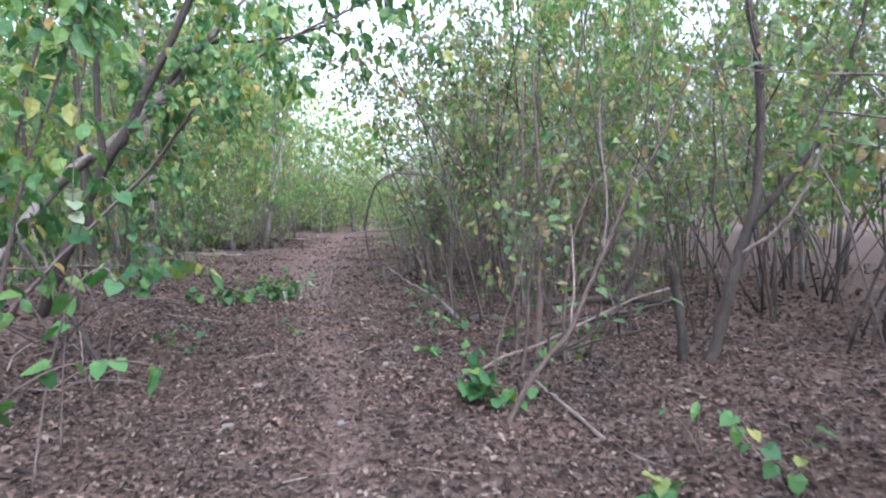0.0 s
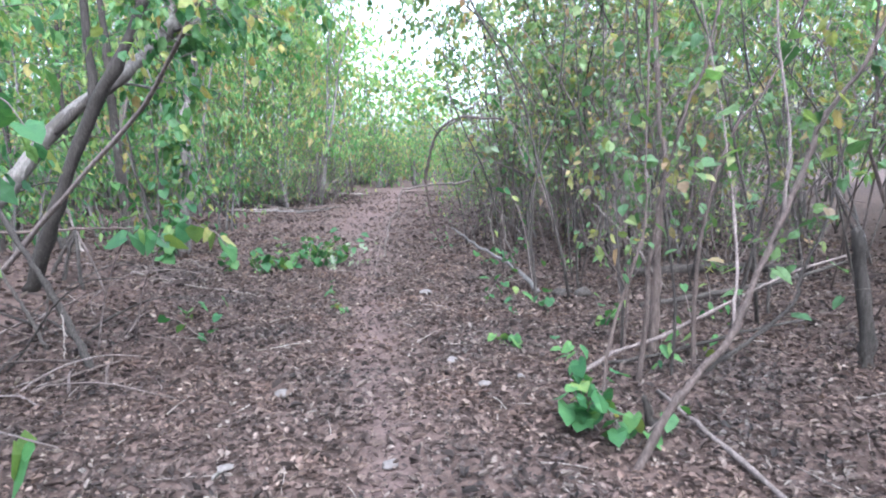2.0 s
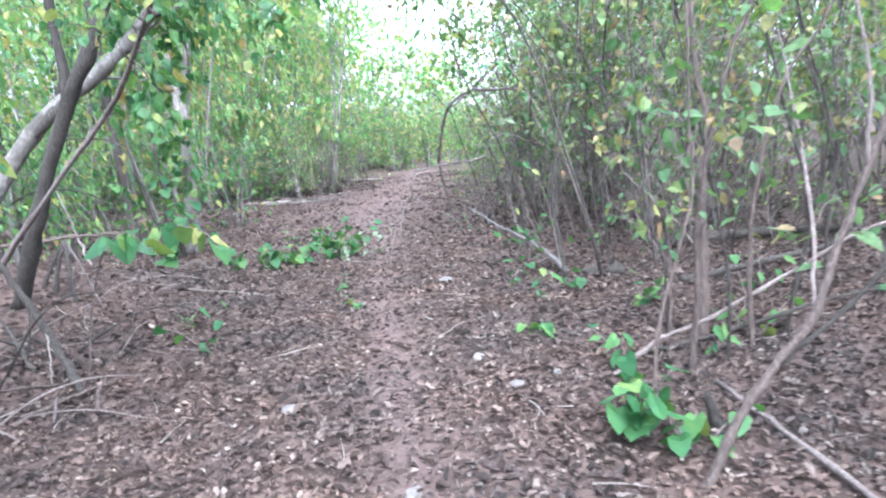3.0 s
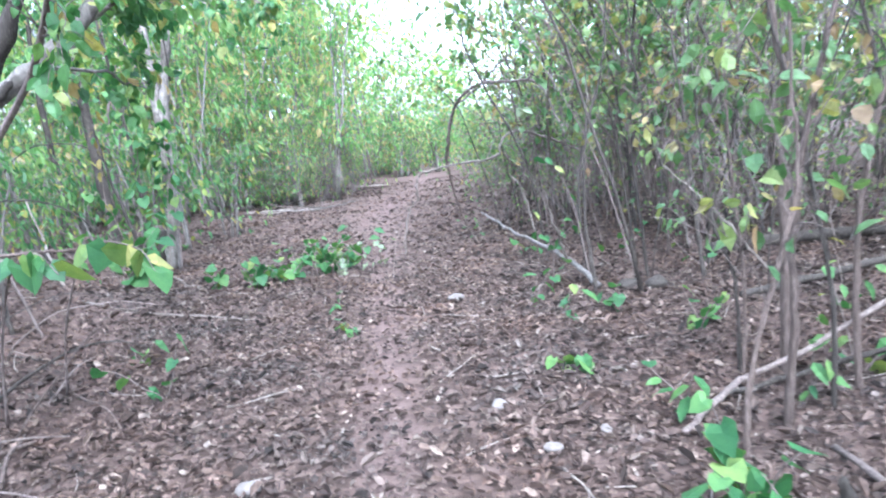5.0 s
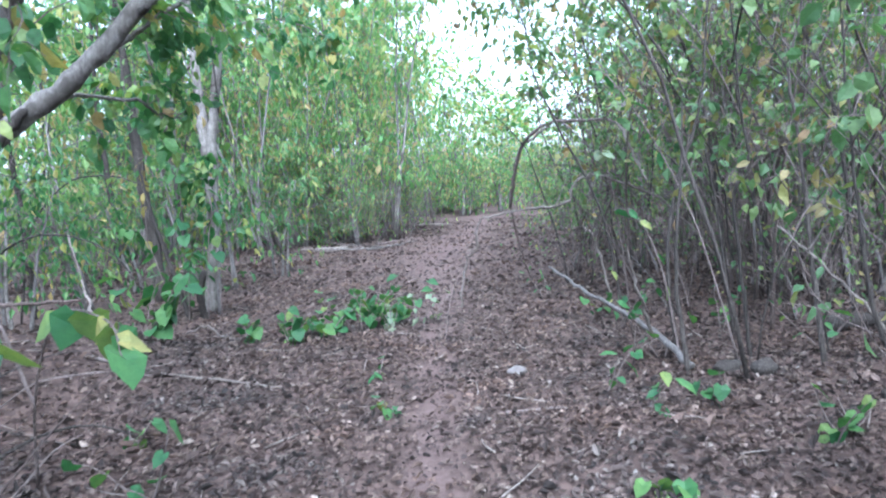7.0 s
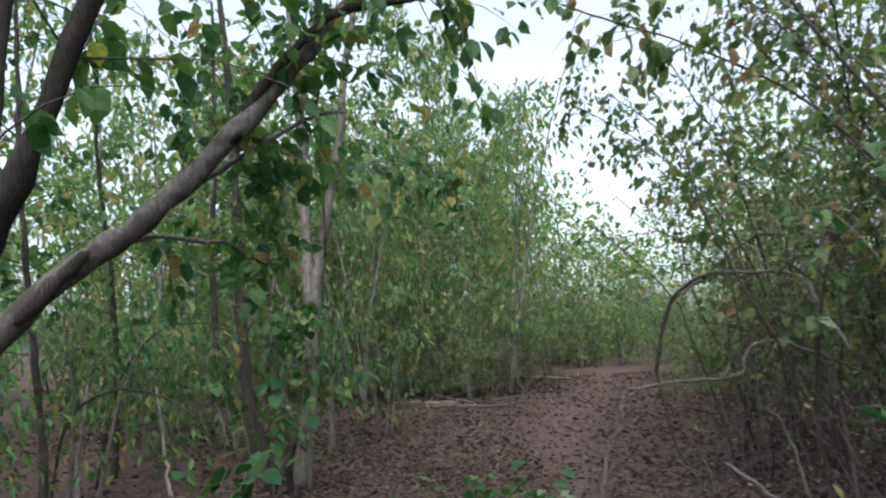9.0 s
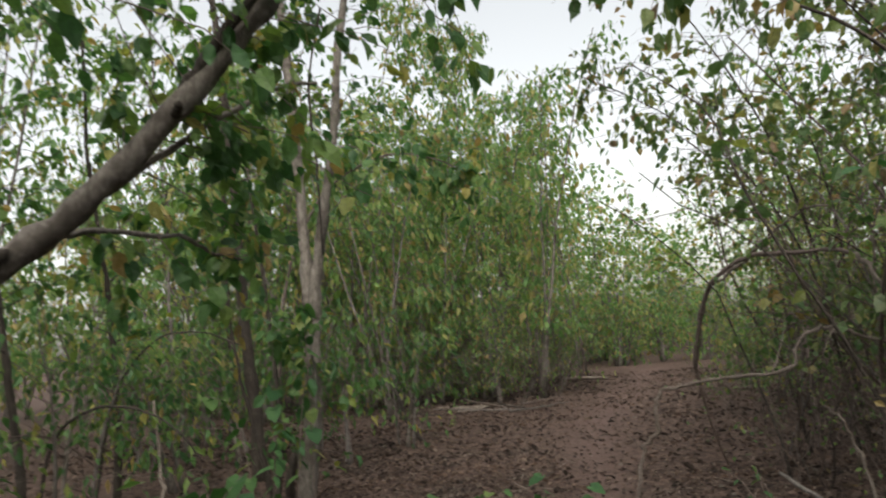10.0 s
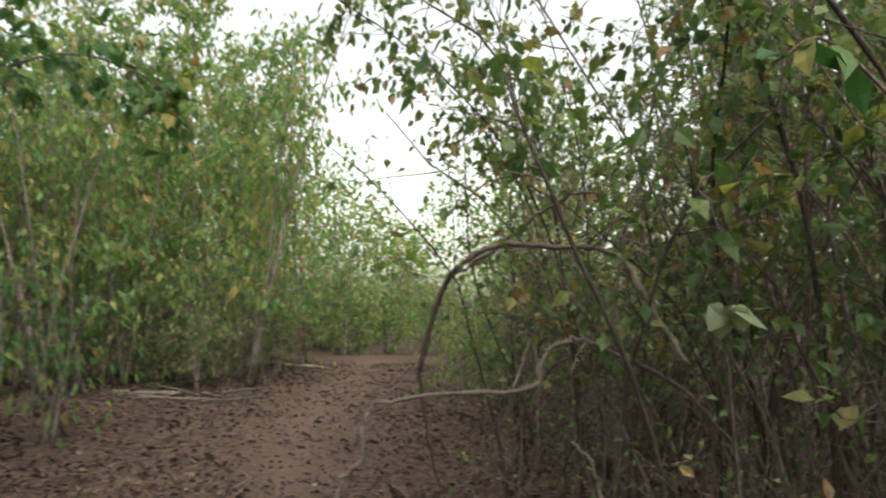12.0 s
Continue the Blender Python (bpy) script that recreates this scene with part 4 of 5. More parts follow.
for k, (x, y, s, f) in enumerate([(-1.35, 5.14, 0.042, 0.6), (-0.5, 5.91, 0.04, 0.5), (-1.02, 8.06, 0.066, 0.34), (-0.25, 5.45, 0.032, 0.6), (-0.05, 5.6, 0.025, 0.6),
                                  (-0.58, 4.4, 0.04, 0.35), (-1.25, 4.2, 0.03, 0.5)]):
    stone((x, y), s, f, "pale rounded stone lying on leaf litter", 60 + k)
stone((0.27, 8.15), 0.085, 0.55, "dark lump of soil at a stem's foot", 80, BARK_DARK)
stone((0.45, 8.1), 0.07, 0.8, "dark lump of soil among leaf litter", 81, BARK_DARK)
branch_thing("broken_stump", "small dark broken stump beside a green plant", "stump", [
    ("stem", [on_ground(0.6, 4.88, -0.03), on_ground(0.58, 4.88, 0.07), on_ground(0.555, 4.87, 0.17)], 0.036, 0.014, BARK_DARK)])


# ---- low plants with large leaves, each leaf a part ----
def one_leaf(name, length, mat, outline):
    return leaf_mesh(name, [(0, 0, 0)], [(1, 0, 0)], [(0, 0, 1)], [length], [length * (0.95 if outline is LEAF_HEART else 0.55)], mat, outline)


HEART_LEAF = one_leaf("leaf", 1.0, FRESH, LEAF_HEART)
LONG_LEAF = one_leaf("leaf", 1.0, FRESH, LEAF_FINE)
SERE_LEAF = one_leaf("leaf", 1.0, SERE, LEAF_FINE)
WAN_LEAF = one_leaf("leaf", 1.0, PALE_LEAF, LEAF_HEART)


def low_plant(name, place, label, stems, height, leaf, per, seed, mesh=HEART_LEAF, spread=0.5, bend=(0, 0), stem_mat=BARK_BROWN):
    rng = np.random.default_rng(seed)
    root = thing(name, place, label, "plant", "low green plants")
    for s in range(stems):
        a = rng.uniform(0, 2 * np.pi)
        p = grow(rng, (rng.normal(0, 0.02), rng.normal(0, 0.02), -0.02), (spread * math.cos(a) + bend[0], spread * math.sin(a) + bend[1], 1), height * rng.uniform(0.6, 1.1), 5, 0.1, 0.12)
        stem = part("stem", stroke_mesh("stem", p, 0.005 + height * 0.002, 0.002, stem_mat, s, 5, 2), root)
        for f in np.linspace(0.35, 1.0, per):
            i = min(int(f * 5), 4)
            at = p[i] + (p[i + 1] - p[i]) * (f * 5 - i)
            ob = part("leaf", mesh, stem)
            k = leaf * rng.uniform(0.6, 1.15)
            b = rng.uniform(0, 360)
            ob.matrix_local = Matrix.LocRotScale(Vector(at), Euler((radians(rng.normal(0, 22)), radians(rng.normal(28, 18)), radians(b))), (k, k, k))
    return root


low_plant("leafy_plant", on_ground(0.32, 4.85), "bushy plant with bright green heart-shaped leaves", 8, 0.42, 0.115, 5, 1, spread=0.4)
low_plant("leafy_plant", on_ground(0.45, 4.7), "bushy plant with bright green heart-shaped leaves", 5, 0.3, 0.105, 4, 2, spread=0.45)
for k, (x, y, h, lf, st, per) in enumerate([(-2.55, 9.3, 0.32, 0.12, 4, 4), (-2.25, 9.7, 0.36, 0.13, 4, 4), (-2.75, 9.0, 0.26, 0.12, 5, 4), (-2.95, 8.7, 0.2, 0.12, 4, 3), (-3.05, 9.2, 0.24, 0.12, 4, 3),
                                             (-2.4, 9.5, 0.3, 0.11, 4, 4), (-3.3, 8.6, 0.18, 0.11, 4, 3), (-2.9, 9.6, 0.3, 0.1, 4, 4)]):
    low_plant("leafy_plant", on_ground(x, y), "low patch of green heart-leaved plants beside the trail", st + 1, h * 1.45, lf, per, 100 + k, spread=0.5)
for k, (x, y, h, lf, st, per, msh) in enumerate([
        (0.3, 5.75, 0.38, 0.13, 2, 4, LONG_LEAF), (-0.15, 6.45, 0.16, 0.11, 3, 3, HEART_LEAF), (0.75, 5.9, 0.3, 0.11, 2, 3, LONG_LEAF),
        (-0.25, 7.3, 0.3, 0.12, 2, 3, LONG_LEAF), (-0.45, 7.7, 0.32, 0.12, 2, 3, LONG_LEAF), (0.15, 7.5, 0.2, 0.1, 2, 3, HEART_LEAF), (0.6, 7.0, 0.35, 0.1, 3, 3, HEART_LEAF),
        (-0.3, 8.3, 0.55, 0.1, 2, 2, HEART_LEAF), (-0.1, 8.5, 0.5, 0.1, 2, 2, HEART_LEAF), (1.1, 6.2, 0.5, 0.1, 3, 3, HEART_LEAF), (1.4, 7.2, 0.4, 0.11, 3, 3, LONG_LEAF),
        (1.05, 3.2, 0.4, 0.11, 3, 3, HEART_LEAF), (0.85, 2.6, 0.3, 0.12, 3, 4, LONG_LEAF), (1.5, 3.9, 0.4, 0.1, 3, 3, LONG_LEAF), (1.75, 3.4, 0.6, 0.1, 3, 4, HEART_LEAF),
        (-1.6, 7.3, 0.18, 0.09, 2, 3, HEART_LEAF), (-1.9, 7.9, 0.2, 0.09, 2, 3, LONG_LEAF), (-2.6, 6.4, 0.22, 0.1, 2, 3, HEART_LEAF),
        (-2.2, 6.0, 0.4, 0.12, 2, 3, HEART_LEAF), (0.35, 9.2, 0.4, 0.1, 3, 3, HEART_LEAF), (-0.6, 10.0, 0.35, 0.1, 3, 3, HEART_LEAF), (0.9, 8.6, 0.5, 0.11, 3, 3, LONG_LEAF),
        (-1.15, 10.9, 0.5, 0.1, 3, 3, LONG_LEAF), (-0.4, 9.4, 0.55, 0.12, 3, 3, LONG_LEAF)]):
    low_plant("young_plant", on_ground(x, y), "young green plant rising from fallen leaves", st, h, lf, per, 130 + k, msh)
for k, (x, y, h) in enumerate([(-2.12, 9.55, 0.34), (-2.3, 9.35, 0.3), (-2.05, 9.8, 0.4)]):
    low_plant("dry_plant", on_ground(x, y), "withered plant with bare brown stems and a few dull leaves", 5, h, 0.07, 2, 180 + k, WAN_LEAF, spread=0.3)
# tall plants with pale and yellowing leaves at the trail's side
low_plant("heart_leaf_vine", on_ground(-3.8, 8.05), "young climbing plant with large yellowing heart leaves", 6, 0.62, 0.17, 5, 171, spread=0.45)

# a leafy shoot reaching towards the trail
def reaching_shoot(name, points, leaf, count, seed, label, mesh=HEART_LEAF, low=0.3):
    rng = np.random.default_rng(seed)
    root = thing(name, points[0], label, "plant")
    p = spline(np.array(points) - np.array(points[0]), 5)
    stem = part("stem", stroke_mesh("stem", p, 0.007, 0.002, BARK_BROWN, seed, 5, 1), root)
    for f in np.linspace(low, 1.0, count):
        i = min(int(f * (len(p) - 1)), len(p) - 2)
        ob = part("leaf", mesh, stem)
        k = leaf * rng.uniform(0.65, 1.15)
        ob.matrix_local = Matrix.LocRotScale(Vector(p[i]), Euler((radians(rng.normal(0, 25)), radians(rng.normal(40, 15)), radians(rng.uniform(0, 360)))), (k, k, k))


reaching_shoot("pale_leaf_shoot", [on_ground(-0.3, 9.1), (-0.35, 9.0, 0.7), (-0.42, 8.9, 1.25), (-0.46, 8.8, 1.36), (-0.44, 8.75, 1.36)], 0.095, 4, 203, "thin shoot with a few drooping pale leaves", WAN_LEAF, 0.82)
reaching_shoot("leafy_shoot", [on_ground(0.35, 8.3), (0.1, 8.25, 0.9), (-0.2, 8.2, 1.55), (-0.42, 8.2, 1.85), (-0.55, 8.15, 1.8)], 0.12, 9, 204, "tall shoot with drooping dark green leaves", LONG_LEAF, 0.4)
reaching_shoot("leafy_shoot", [on_ground(0.0, 8.35), (-0.1, 8.3, 0.6), (-0.25, 8.3, 0.95), (-0.4, 8.25, 0.98)], 0.11, 7, 205, "tall shoot with yellowing drooping leaves", LONG_LEAF, 0.3)
reaching_shoot("heart_leaf_vine", [on_ground(-2.75, 6.0), (-2.55, 5.85, 0.5), (-2.25, 5.7, 0.86), (-1.95, 5.6, 0.86), (-1.78, 5.45, 0.78)], 0.15, 9, 207, "climbing shoot with large soft green heart leaves", HEART_LEAF, 0.5)
reaching_shoot("heart_leaf_vine", [on_ground(-2.8, 5.65), (-2.65, 5.55, 0.45), (-2.42, 5.42, 0.8), (-2.2, 5.32, 0.9), (-2.05, 5.25, 0.82)], 0.14, 7, 208, "climbing shoot with large yellowing heart leaves", HEART_LEAF, 0.55)
reaching_shoot("withered_shoot", [on_ground(-5.45, 10.3), (-5.42, 10.28, 0.9), (-5.36, 10.25, 1.6), (-5.28, 10.2, 1.95)], 0.15, 8, 240, "withered shoot hung with yellow and brown leaves", SERE_LEAF, 0.5)
for k, (x, y, h, dx) in enumerate([(-4.75, 9.95, 1.5, 0.1), (-4.5, 9.9, 1.15, 0.2), (-4.95, 9.95, 1.0, -0.2), (-4.62, 9.75, 0.75, 0.15), (-4.4, 10.0, 1.7, 0.05)]):
    reaching_shoot("climbing_plant", [on_ground(x, y), (x + dx * 0.4, y - 0.03, h * 0.5), (x + dx, y - 0.08, h * 0.9), (x + dx * 2, y - 0.15, h)], 0.15, 12, 220 + k, "leafy green climber round the foot of a pale tree", LONG_LEAF if k % 2 else HEART_LEAF, 0.2)
reaching_shoot("hanging_vine", [(-1.62, 3.62, 2.6), (-1.72, 3.6, 2.1), (-1.8, 3.6, 1.6), (-1.82, 3.6, 1.25)], 0.085, 3, 206, "thin vine hanging with pale dry leaves", WAN_LEAF, 0.8)
reaching_shoot("leafy_shoot", [on_ground(-2.1, 3.0), (-1.9, 2.95, 0.4), (-1.55, 2.9, 0.66), (-1.25, 2.9, 0.72), (-1.0, 2.9, 0.68)], 0.13, 8, 200, "low shoot with large soft green leaves")
reaching_shoot("leafy_shoot", [on_ground(-1.9, 3.3), (-1.8, 3.3, 0.5), (-1.6, 3.2, 0.95), (-1.45, 3.2, 1.08), (-1.35, 3.15, 1.0)], 0.12, 7, 201, "upright shoot with green and yellowing leaves")
reaching_shoot("leafy_shoot", [on_ground(-2.0, 3.7), (-1.95, 3.7, 0.6), (-1.85, 3.7, 1.2), (-1.7, 3.65, 1.5), (-1.55, 3.6, 1.4)], 0.13, 8, 202, "upright shoot with green and yellowing leaves")


# ---- repeated growth ----
def shrub_variant(seed, stems, height, leaf, per, twigs, r, mat_leaf, label, group, lean=0.3, bare=0.33, name="thicket_shrub"):
    """A clump of thin stems with twigs and sparse leaves."""
    rng = np.random.default_rng(seed)
    root = thing(name, (0, 0, -500), label, "shrub", group)
    sh = []
    for s in range(stems):
        a = rng.uniform(0, 2 * np.pi)
        b = lean * rng.uniform(0.3, 1.4)
        p = grow(rng, (rng.normal(0, 0.1), rng.normal(0, 0.1), -0.04), (b * math.cos(a), b * math.sin(a), 1), height * rng.uniform(0.6, 1.1), 9, 0.15, 0.13)
        rr = np.linspace(r * rng.uniform(0.6, 1.2), r * 0.25, len(p))
        v, q, t = tube(p, rr, 6)
        part("stem", make_mesh("stem", v, [q, t], ((BARK_DARK, BARK_DUN) if name == "thin_shrub" else (BARK_BROWN, BARK_DUN, BARK_GREY, BARK_DARK))[s % (2 if name == "thin_shrub" else 4)], True), root)
        sh += shoots_along(rng, p, twigs, bare, 1.0, 0.75, 0.8, 5, 0.15, 0.08)
    sub = []
    for s in sh:
        sub += shoots_along(rng, s, 2, 0.3, 1.0, 0.3, 0.8, 2, 0.2, 0.0)
    pieces = [tube(s, np.linspace(r * 0.3, r * 0.12, len(s)), 3) for s in sh] + [tube(s, np.linspace(r * 0.16, r * 0.08, len(s)), 3) for s in sub]
    v, f = join(pieces)
    tagged(part("fine_twig_growth", make_mesh("fine_twig_growth", v, f, BARK_BROWN, True), root), kind="stuff")
    at, al, fa, L, W = leaves_on(rng, sh + sub, per, leaf, 0.03, 0.7)
    leaf_part(root, leaf_mesh("foliage", at, al, fa, L, W, mat_leaf, LEAF_FAR if leaf < 0.06 else LEAF_MID))
    return root


def sapling_variant(seed, height, stems, shoots, per, leaf, label, group, low=0.16, name="young_tree", category="tree", mat_leaf=None):
    """A slim pole-like young tree, leafy from knee height up."""
    rng = np.random.default_rng(seed)
    root = thing(name, (0, 0, -500), label, category, group)
    sh = []
    for s in range(stems):
        a = rng.uniform(0, 2 * np.pi)
        p = grow(rng, (rng.normal(0, 0.08), rng.normal(0, 0.08), -0.04), (0.12 * math.cos(a), 0.12 * math.sin(a), 1), height * rng.uniform(0.75, 1.05), 9, 0.02, 0.05)
        v, q, t = tube(p, np.linspace(rng.uniform(0.022, 0.035), 0.007, len(p)), 7)
        part("trunk", make_mesh("trunk", v, [q, t], (BARK_GREY, BARK_PALE, BARK_GREY)[s % 3], True), root)
        sh += shoots_along(rng, p, shoots, low, 1.0, 1.25, 1.05, 5, 0.25, 0.05)
    v, f = join([tube(s, np.linspace(0.006, 0.002, len(s)), 4) for s in sh])
    tagged(part("fine_twig_growth", make_mesh("fine_twig_growth", v, f, BARK_BROWN, True), root), kind="stuff")
    at, al, fa, L, W = leaves_on(rng, sh, per, leaf, 0.09, 1.6, 0.1, (0.4, 0.6))
    tagged(part("crown", leaf_mesh("crown", at, al, fa, L, W, mat_leaf or GREEN_HAZED, LEAF_FAR), root), kind="stuff")
    return root


SHRUBS = [shrub_variant(300 + k, 4 + k % 3, h, 0.088, per, tw, 0.017, OLIVE, "tangled thicket shrub of thin brown stems with sparse leaves", "thicket beside the trail")
          for k, (h, per, tw) in enumerate([(4.0, 2.3, 11), (3.2, 1.7, 10), (4.8, 2.7, 12), (3.6, 1.6, 10), (2.8, 1.9, 9), (5.2, 2.7, 12)])]
THIN = [shrub_variant(330 + k, 2 - k % 2, h, 0.085, 1.3, 8, 0.012, OLIVE, "thin dark upright stem with few leaves", "thin stems by the trail", 0.12, 0.35, "thin_shrub")
        for k, h in enumerate((2.6, 3.4, 2.2, 3.0))]
DRY_SHRUBS = [shrub_variant(320 + k, 6, h, 0.05, 0.9, 8, 0.009, OLIVE, "low dry shrub of reddish brown twigs", "dry undergrowth", 0.4, 0.15)
              for k, h in enumerate((1.3, 1.7, 1.0))]
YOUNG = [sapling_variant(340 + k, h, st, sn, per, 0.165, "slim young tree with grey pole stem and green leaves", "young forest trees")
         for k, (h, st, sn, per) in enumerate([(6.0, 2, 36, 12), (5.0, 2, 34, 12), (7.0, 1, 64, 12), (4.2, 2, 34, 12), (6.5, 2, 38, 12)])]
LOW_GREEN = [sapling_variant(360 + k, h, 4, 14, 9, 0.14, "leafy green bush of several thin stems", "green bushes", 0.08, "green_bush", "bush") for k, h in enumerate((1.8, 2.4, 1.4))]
# shade under the trees put into the leaf colour: the darker GREEN
SHADY = [sapling_variant(370 + k, h, 3, 14, 9, 0.13, "green leafy bush, leaves coloured darker for the shade of trees", "shaded green bushes", 0.06, "green_bush", "bush", GREEN) for k, h in enumerate((1.9, 1.5))]

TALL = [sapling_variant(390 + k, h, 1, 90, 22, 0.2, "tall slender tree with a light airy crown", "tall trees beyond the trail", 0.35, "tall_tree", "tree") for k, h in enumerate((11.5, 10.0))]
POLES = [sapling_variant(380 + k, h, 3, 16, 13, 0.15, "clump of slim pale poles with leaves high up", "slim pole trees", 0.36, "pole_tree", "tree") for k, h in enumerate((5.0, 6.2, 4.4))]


def plant_out(kinds, spots, seed, size=(0.85, 1.2)):
    rng = np.random.default_rng(seed)
    for x, y, s in spots:
        k = s * rng.uniform(*size)
        src = kinds[rng.integers(len(kinds))]
        m = pose(x, y, float(ground_z(x, y)), rng.normal(0, 3), rng.normal(0, 3), rng.uniform(0, 360))
        c = copy_thing(src, m)
        c.matrix_basis = m @ Matrix.Diagonal((k, k, k, 1))


def scatter(seed, count, x0, x1, y0, y1, gap, test):
    rng = np.random.default_rng(seed)
    out = []
    for _ in range(count * 40):
        x, y = rng.uniform(x0, x1), rng.uniform(y0, y1)
        s = test(x, y)
        if s and all((x - a) ** 2 + (y - b) ** 2 > gap * gap for a, b, _ in out):
            out.append((x, y, s))
        if len(out) >= count:
            break
    return out


def side(x, y):
    """How far to the right of the trail."""
    return x - float(trail_x(y))


def thicket_edge(y):
    """Where the right-hand thicket begins, as a distance from the trail."""
    return float(np.interp(y, [0, 3, 4.5, 6, 8, 10, 12, 14, 18], [1.9, 1.9, 2.4, 2.8, 2.5, 1.9, 1.7, 1.6, 1.2]))


def sky_wedge(x, y):
    """The open strip of sky above the trail's end: the height that growth may reach there."""
    dx, dy = x + 1.0, y - 6.9
    if dy < 3:
        return 99
    s = dx / dy
    if s > -0.05 or s < -0.45:
        return 99
    return 1.2 + (0.1 + (1.75 * (-0.15 - s) if s < -0.15 else 2.6 * (s + 0.15))) * dy


def clear_view(x, y):
    """The open ground in front of the arched branches."""
    return y < 11.4 and -0.1 < (x + 1.0) / max(y - 6.9, 0.3) < (0.34 if y > 9.5 else 0.5)


def fit_height(x, y, usual):
    """Scale for a tree of about six metres, kept under the open strip."""
    top = sky_wedge(x, y)
    return min(usual, top / 6.2) if top > 2.0 else 0


# the thicket to the right of the trail
plant_out(SHRUBS, scatter(1, 46, -2.5, 8.5, 3.0, 17, 0.8, lambda x, y: (1.13 if y > 9.5 else 1.0) if side(x, y) > thicket_edge(y) + 0.35 and side(x, y) < thicket_edge(y) + 6 and sky_wedge(x, y) > 5 and (x > 3.6 or y > 9.7) and not clear_view(x, y) else 0), 11)
plant_out(THIN, scatter(18, 28, -2, 5, 6.4, 12, 0.55, lambda x, y: 1.0 if 1.55 < side(x, y) < 5.5 and (y > 7.2 or x > 1.4) and not clear_view(x, y) else 0), 28)
plant_out(SHRUBS, [(0.95, 10.4, 1.05), (1.1, 9.7, 1.0), (0.3, 11.9, 1.05), (1.25, 11.2, 1.1), (1.7, 10.2, 1.1), (-0.15, 12.9, 0.95), (0.5, 13.4, 1.05), (-0.45, 14.2, 0.85), (-0.85, 15.6, 0.75), (0.9, 12.6, 1.0)], 31, (0.97, 1.03))
plant_out(DRY_SHRUBS, scatter(2, 20, -2.5, 4, 8.4, 16, 0.6, lambda x, y: 0.9 if thicket_edge(y) - 0.3 < side(x, y) < thicket_edge(y) + 2.6 and side(x, y) > 1.2 and not clear_view(x, y) else 0), 12)
plant_out(YOUNG, [(1.8, 13.0, 1.0), (3.0, 13.6, 1.1), (0.7, 14.4, 1.0), (4.4, 14.6, 1.1), (2.2, 15.6, 1.1), (5.6, 12.4, 1.1), (3.7, 11.7, 1.0), (2.7, 12.2, 0.95)], 32, (0.97, 1.05))
plant_out(YOUNG, scatter(3, 52, 0.0, 17, 3, 28, 1.15, lambda x, y: fit_height(x, y, 1.2) if side(x, y) > thicket_edge(y) + 3.0 and (x > 4.2 or y > 11) else 0), 13)
plant_out(SHRUBS, scatter(4, 14, 1.6, 5, -3, 3.0, 0.8, lambda x, y: 1.0 if x > 2.2 else 0), 14)


# the green growth to the left and beyond
def left_test(x, y):
    d = -side(x, y)
    if d < 1.3 or (y < 17.5 and x > -9.0):
        return 0
    return fit_height(x, y, 1.25)


plant_out(YOUNG, scatter(5, 54, -22, -4, 14.5, 34, 1.35, left_test), 15, (0.9, 1.1))
plant_out(YOUNG, scatter(6, 19, -20, -8.0, 2, 18, 1.5, lambda x, y: 1.1), 16)
plant_out(LOW_GREEN, scatter(7, 36, -15, -4.5, 16.5, 30, 0.75, lambda x, y: 0.95 if side(x, y) < -1.5 and (y > 19.5 or x < -9.5) else 0), 17)
plant_out(LOW_GREEN, scatter(8, 34, -14, 3, 27, 38, 0.9, lambda x, y: 1.2), 18)
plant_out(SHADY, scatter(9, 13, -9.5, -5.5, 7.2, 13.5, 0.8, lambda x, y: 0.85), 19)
plant_out(LOW_GREEN, scatter(10, 16, -3, 5, 16, 28, 1.2, lambda x, y: 0.9 if side(x, y) > 1.3 else 0), 20)
plant_out(SHRUBS, scatter(11, 10, -5.0, -2.6, 0.5, 4.4, 0.8, lambda x, y: 0.9), 21)
plant_out(POLES, scatter(17, 26, -13, -5.2, 15.8, 20.5, 0.8, lambda x, y: fit_height(x, y, 1.0) if side(x, y) < -1.8 and not (-7.4 < x < -5 and 16.3 < y < 18.3) else 0), 27)
plant_out(LOW_GREEN, scatter(15, 16, -11, -5.6, 17.8, 20.5, 0.7, lambda x, y: 0.7 if side(x, y) < -1.9 else 0), 25)
plant_out(DRY_SHRUBS, scatter(16, 22, -12, -5.0, 16.8, 20.5, 0.6, lambda x, y: 1.1 if side(x, y) < -1.7 else 0), 26)
plant_out(TALL, [(-12.5, 29, 1.1), (-10.6, 30.5, 1.0), (-9.0, 27.5, 0.85), (-14.5, 27, 1.05), (-7.4, 23.5, 0.72), (-6.3, 21.5, 0.6), (-12.0, 20.5, 0.95), (-8.8, 21.5, 0.95), (-10.6, 23.0, 1.0), (-7.7, 20.2, 0.8), (-14.0, 17.5, 0.9), (2.6, 14.5, 0.62), (4.2, 12.5, 0.65), (0.9, 15.8, 0.6), (5.6, 10.6, 0.66), (6.5, 13.5, 0.7)], 29, (0.97, 1.03))
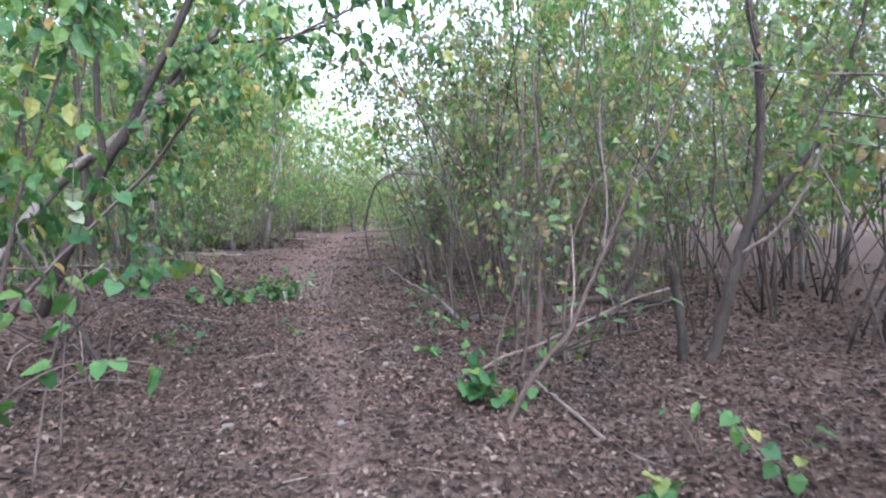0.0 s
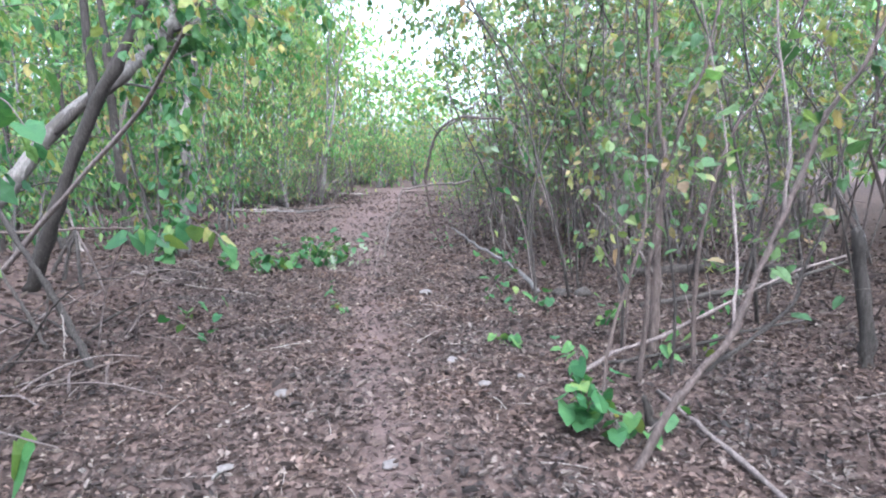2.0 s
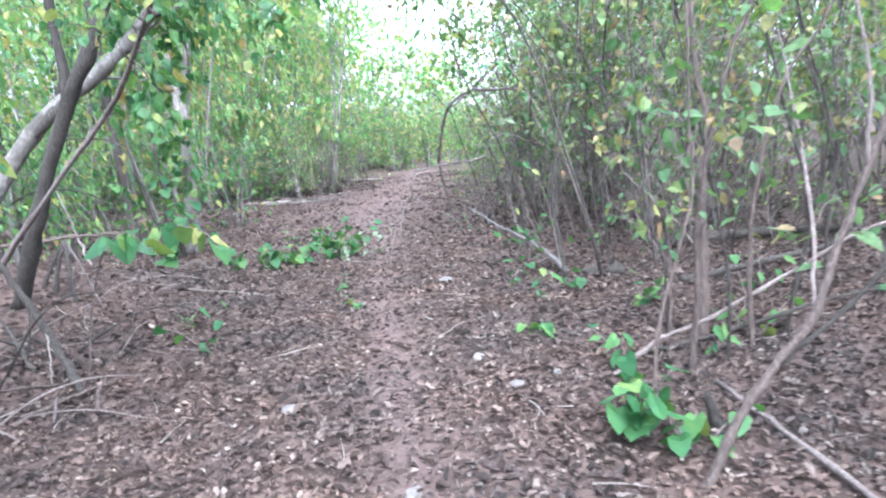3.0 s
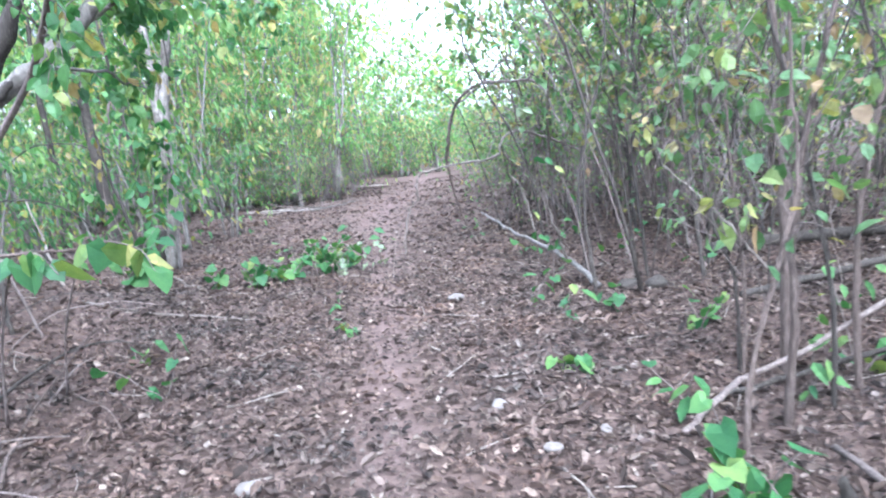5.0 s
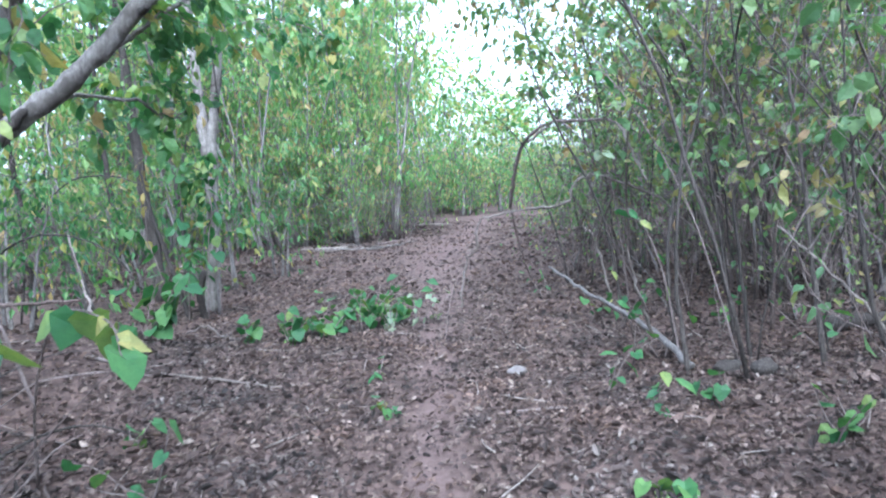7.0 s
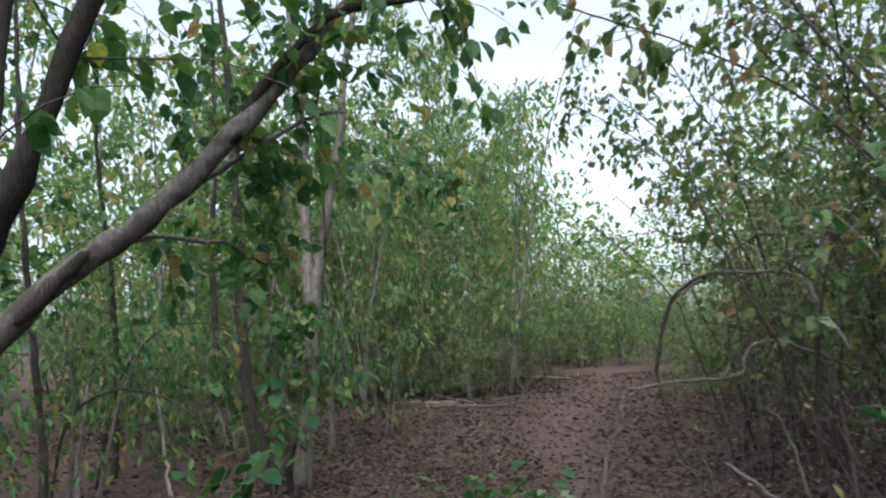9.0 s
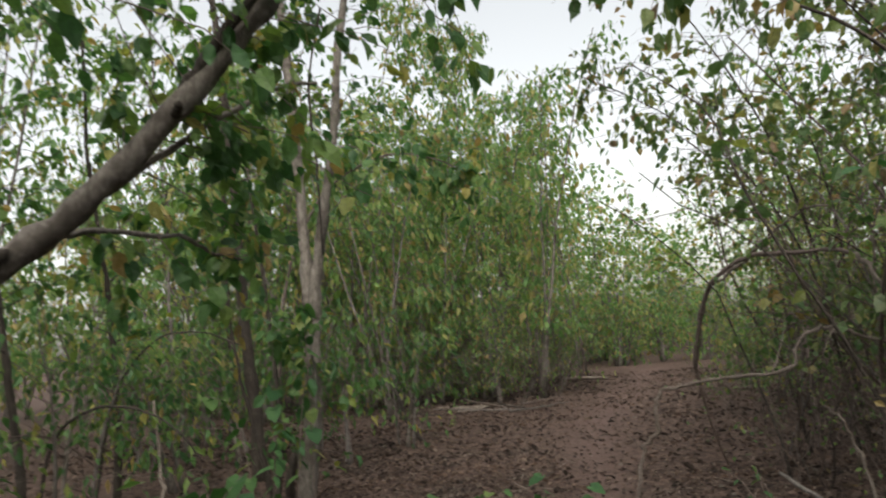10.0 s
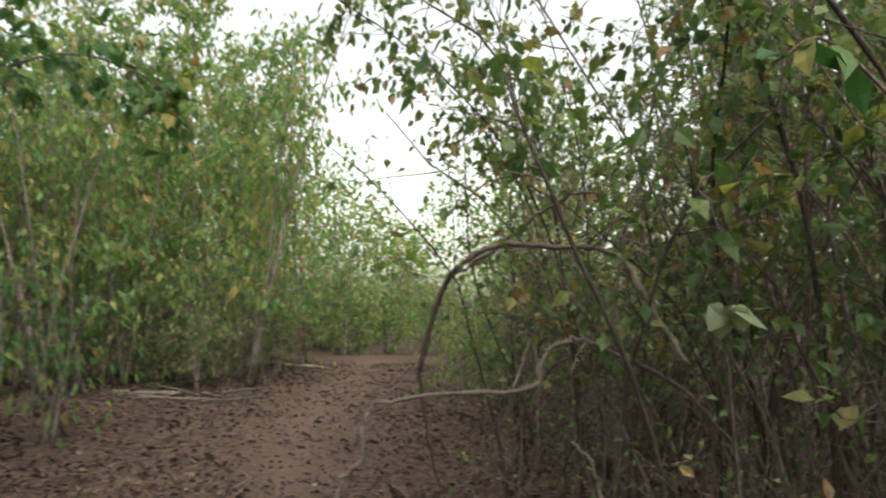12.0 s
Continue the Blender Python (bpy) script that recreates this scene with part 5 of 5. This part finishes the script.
plant_out(DRY_SHRUBS, scatter(19, 16, -10, -5.0, 18.2, 22.5, 0.6, lambda x, y: 1.25 if side(x, y) < -1.3 else 0), 30)
# forest all around: unseen trees behind the camera, added to shade the ground
plant_out(YOUNG, scatter(13, 16, -13, 13, -16, 3, 2.2, lambda x, y: 1.2 if abs(side(x, y)) > 3.6 else 0), 23)


def distant_woods():
    """The woods farther off, too many and too far to tell apart."""
    rng = np.random.default_rng(77)
    spots = scatter(14, 40, -18, 8, 30, 52, 1.5, lambda x, y: fit_height(x, y, 1.4)) + scatter(12, 90, -65, 65, -50, 80, 4.5, lambda x, y: fit_height(x, y, 1.6) if x * x + (y - 6) ** 2 > 33 ** 2 else 0)
    trunks, at = [], []
    for x, y, k in spots:
        h = 6 * k
        p = grow(rng, on_ground(x, y, -0.1), (0, 0, 1), h * 0.9, 5, 0, 0.05)
        trunks.append(tube(p, np.linspace(0.05, 0.02, len(p)), 5))
        n = 420
        z = rng.uniform(0.08, 1.0, n)
        r = (0.5 + 1.1 * np.sin(np.pi * np.clip(z, 0, 1)) ** 0.7) * np.sqrt(rng.uniform(0, 1, n)) * (0.6 + 0.5 * k)
        a = rng.uniform(0, 2 * np.pi, n)
        at.append(np.stack([x + r * np.cos(a), y + r * np.sin(a), z * h], 1))
    at = np.vstack(at)
    n = len(at)
    L = 0.3 * rng.uniform(0.6, 1.3, n)
    root = thing("distant_woods", (0, 0, 0), "far green woods closing the view on all sides", "woods", kind="stuff")
    v, f = join(trunks)
    tagged(part("trunk_growth", make_mesh("trunk_growth", v, f, BARK_GREY, True), root), kind="stuff")
    leaf_part(root, leaf_mesh("foliage", at, rng.normal(0, 1, (n, 3)) + np.array((0, 0, -0.6)), rng.normal(0, 0.6, (n, 3)) + np.array((0, 0, 1)), L, L * 0.75, GREEN_HAZED, LEAF_FAR))


distant_woods()

for k in SHADY + SHRUBS + THIN + DRY_SHRUBS + YOUNG + LOW_GREEN + POLES + TALL:
    for o in list(k.children_recursive) + [k]:
        bpy.data.objects.remove(o)
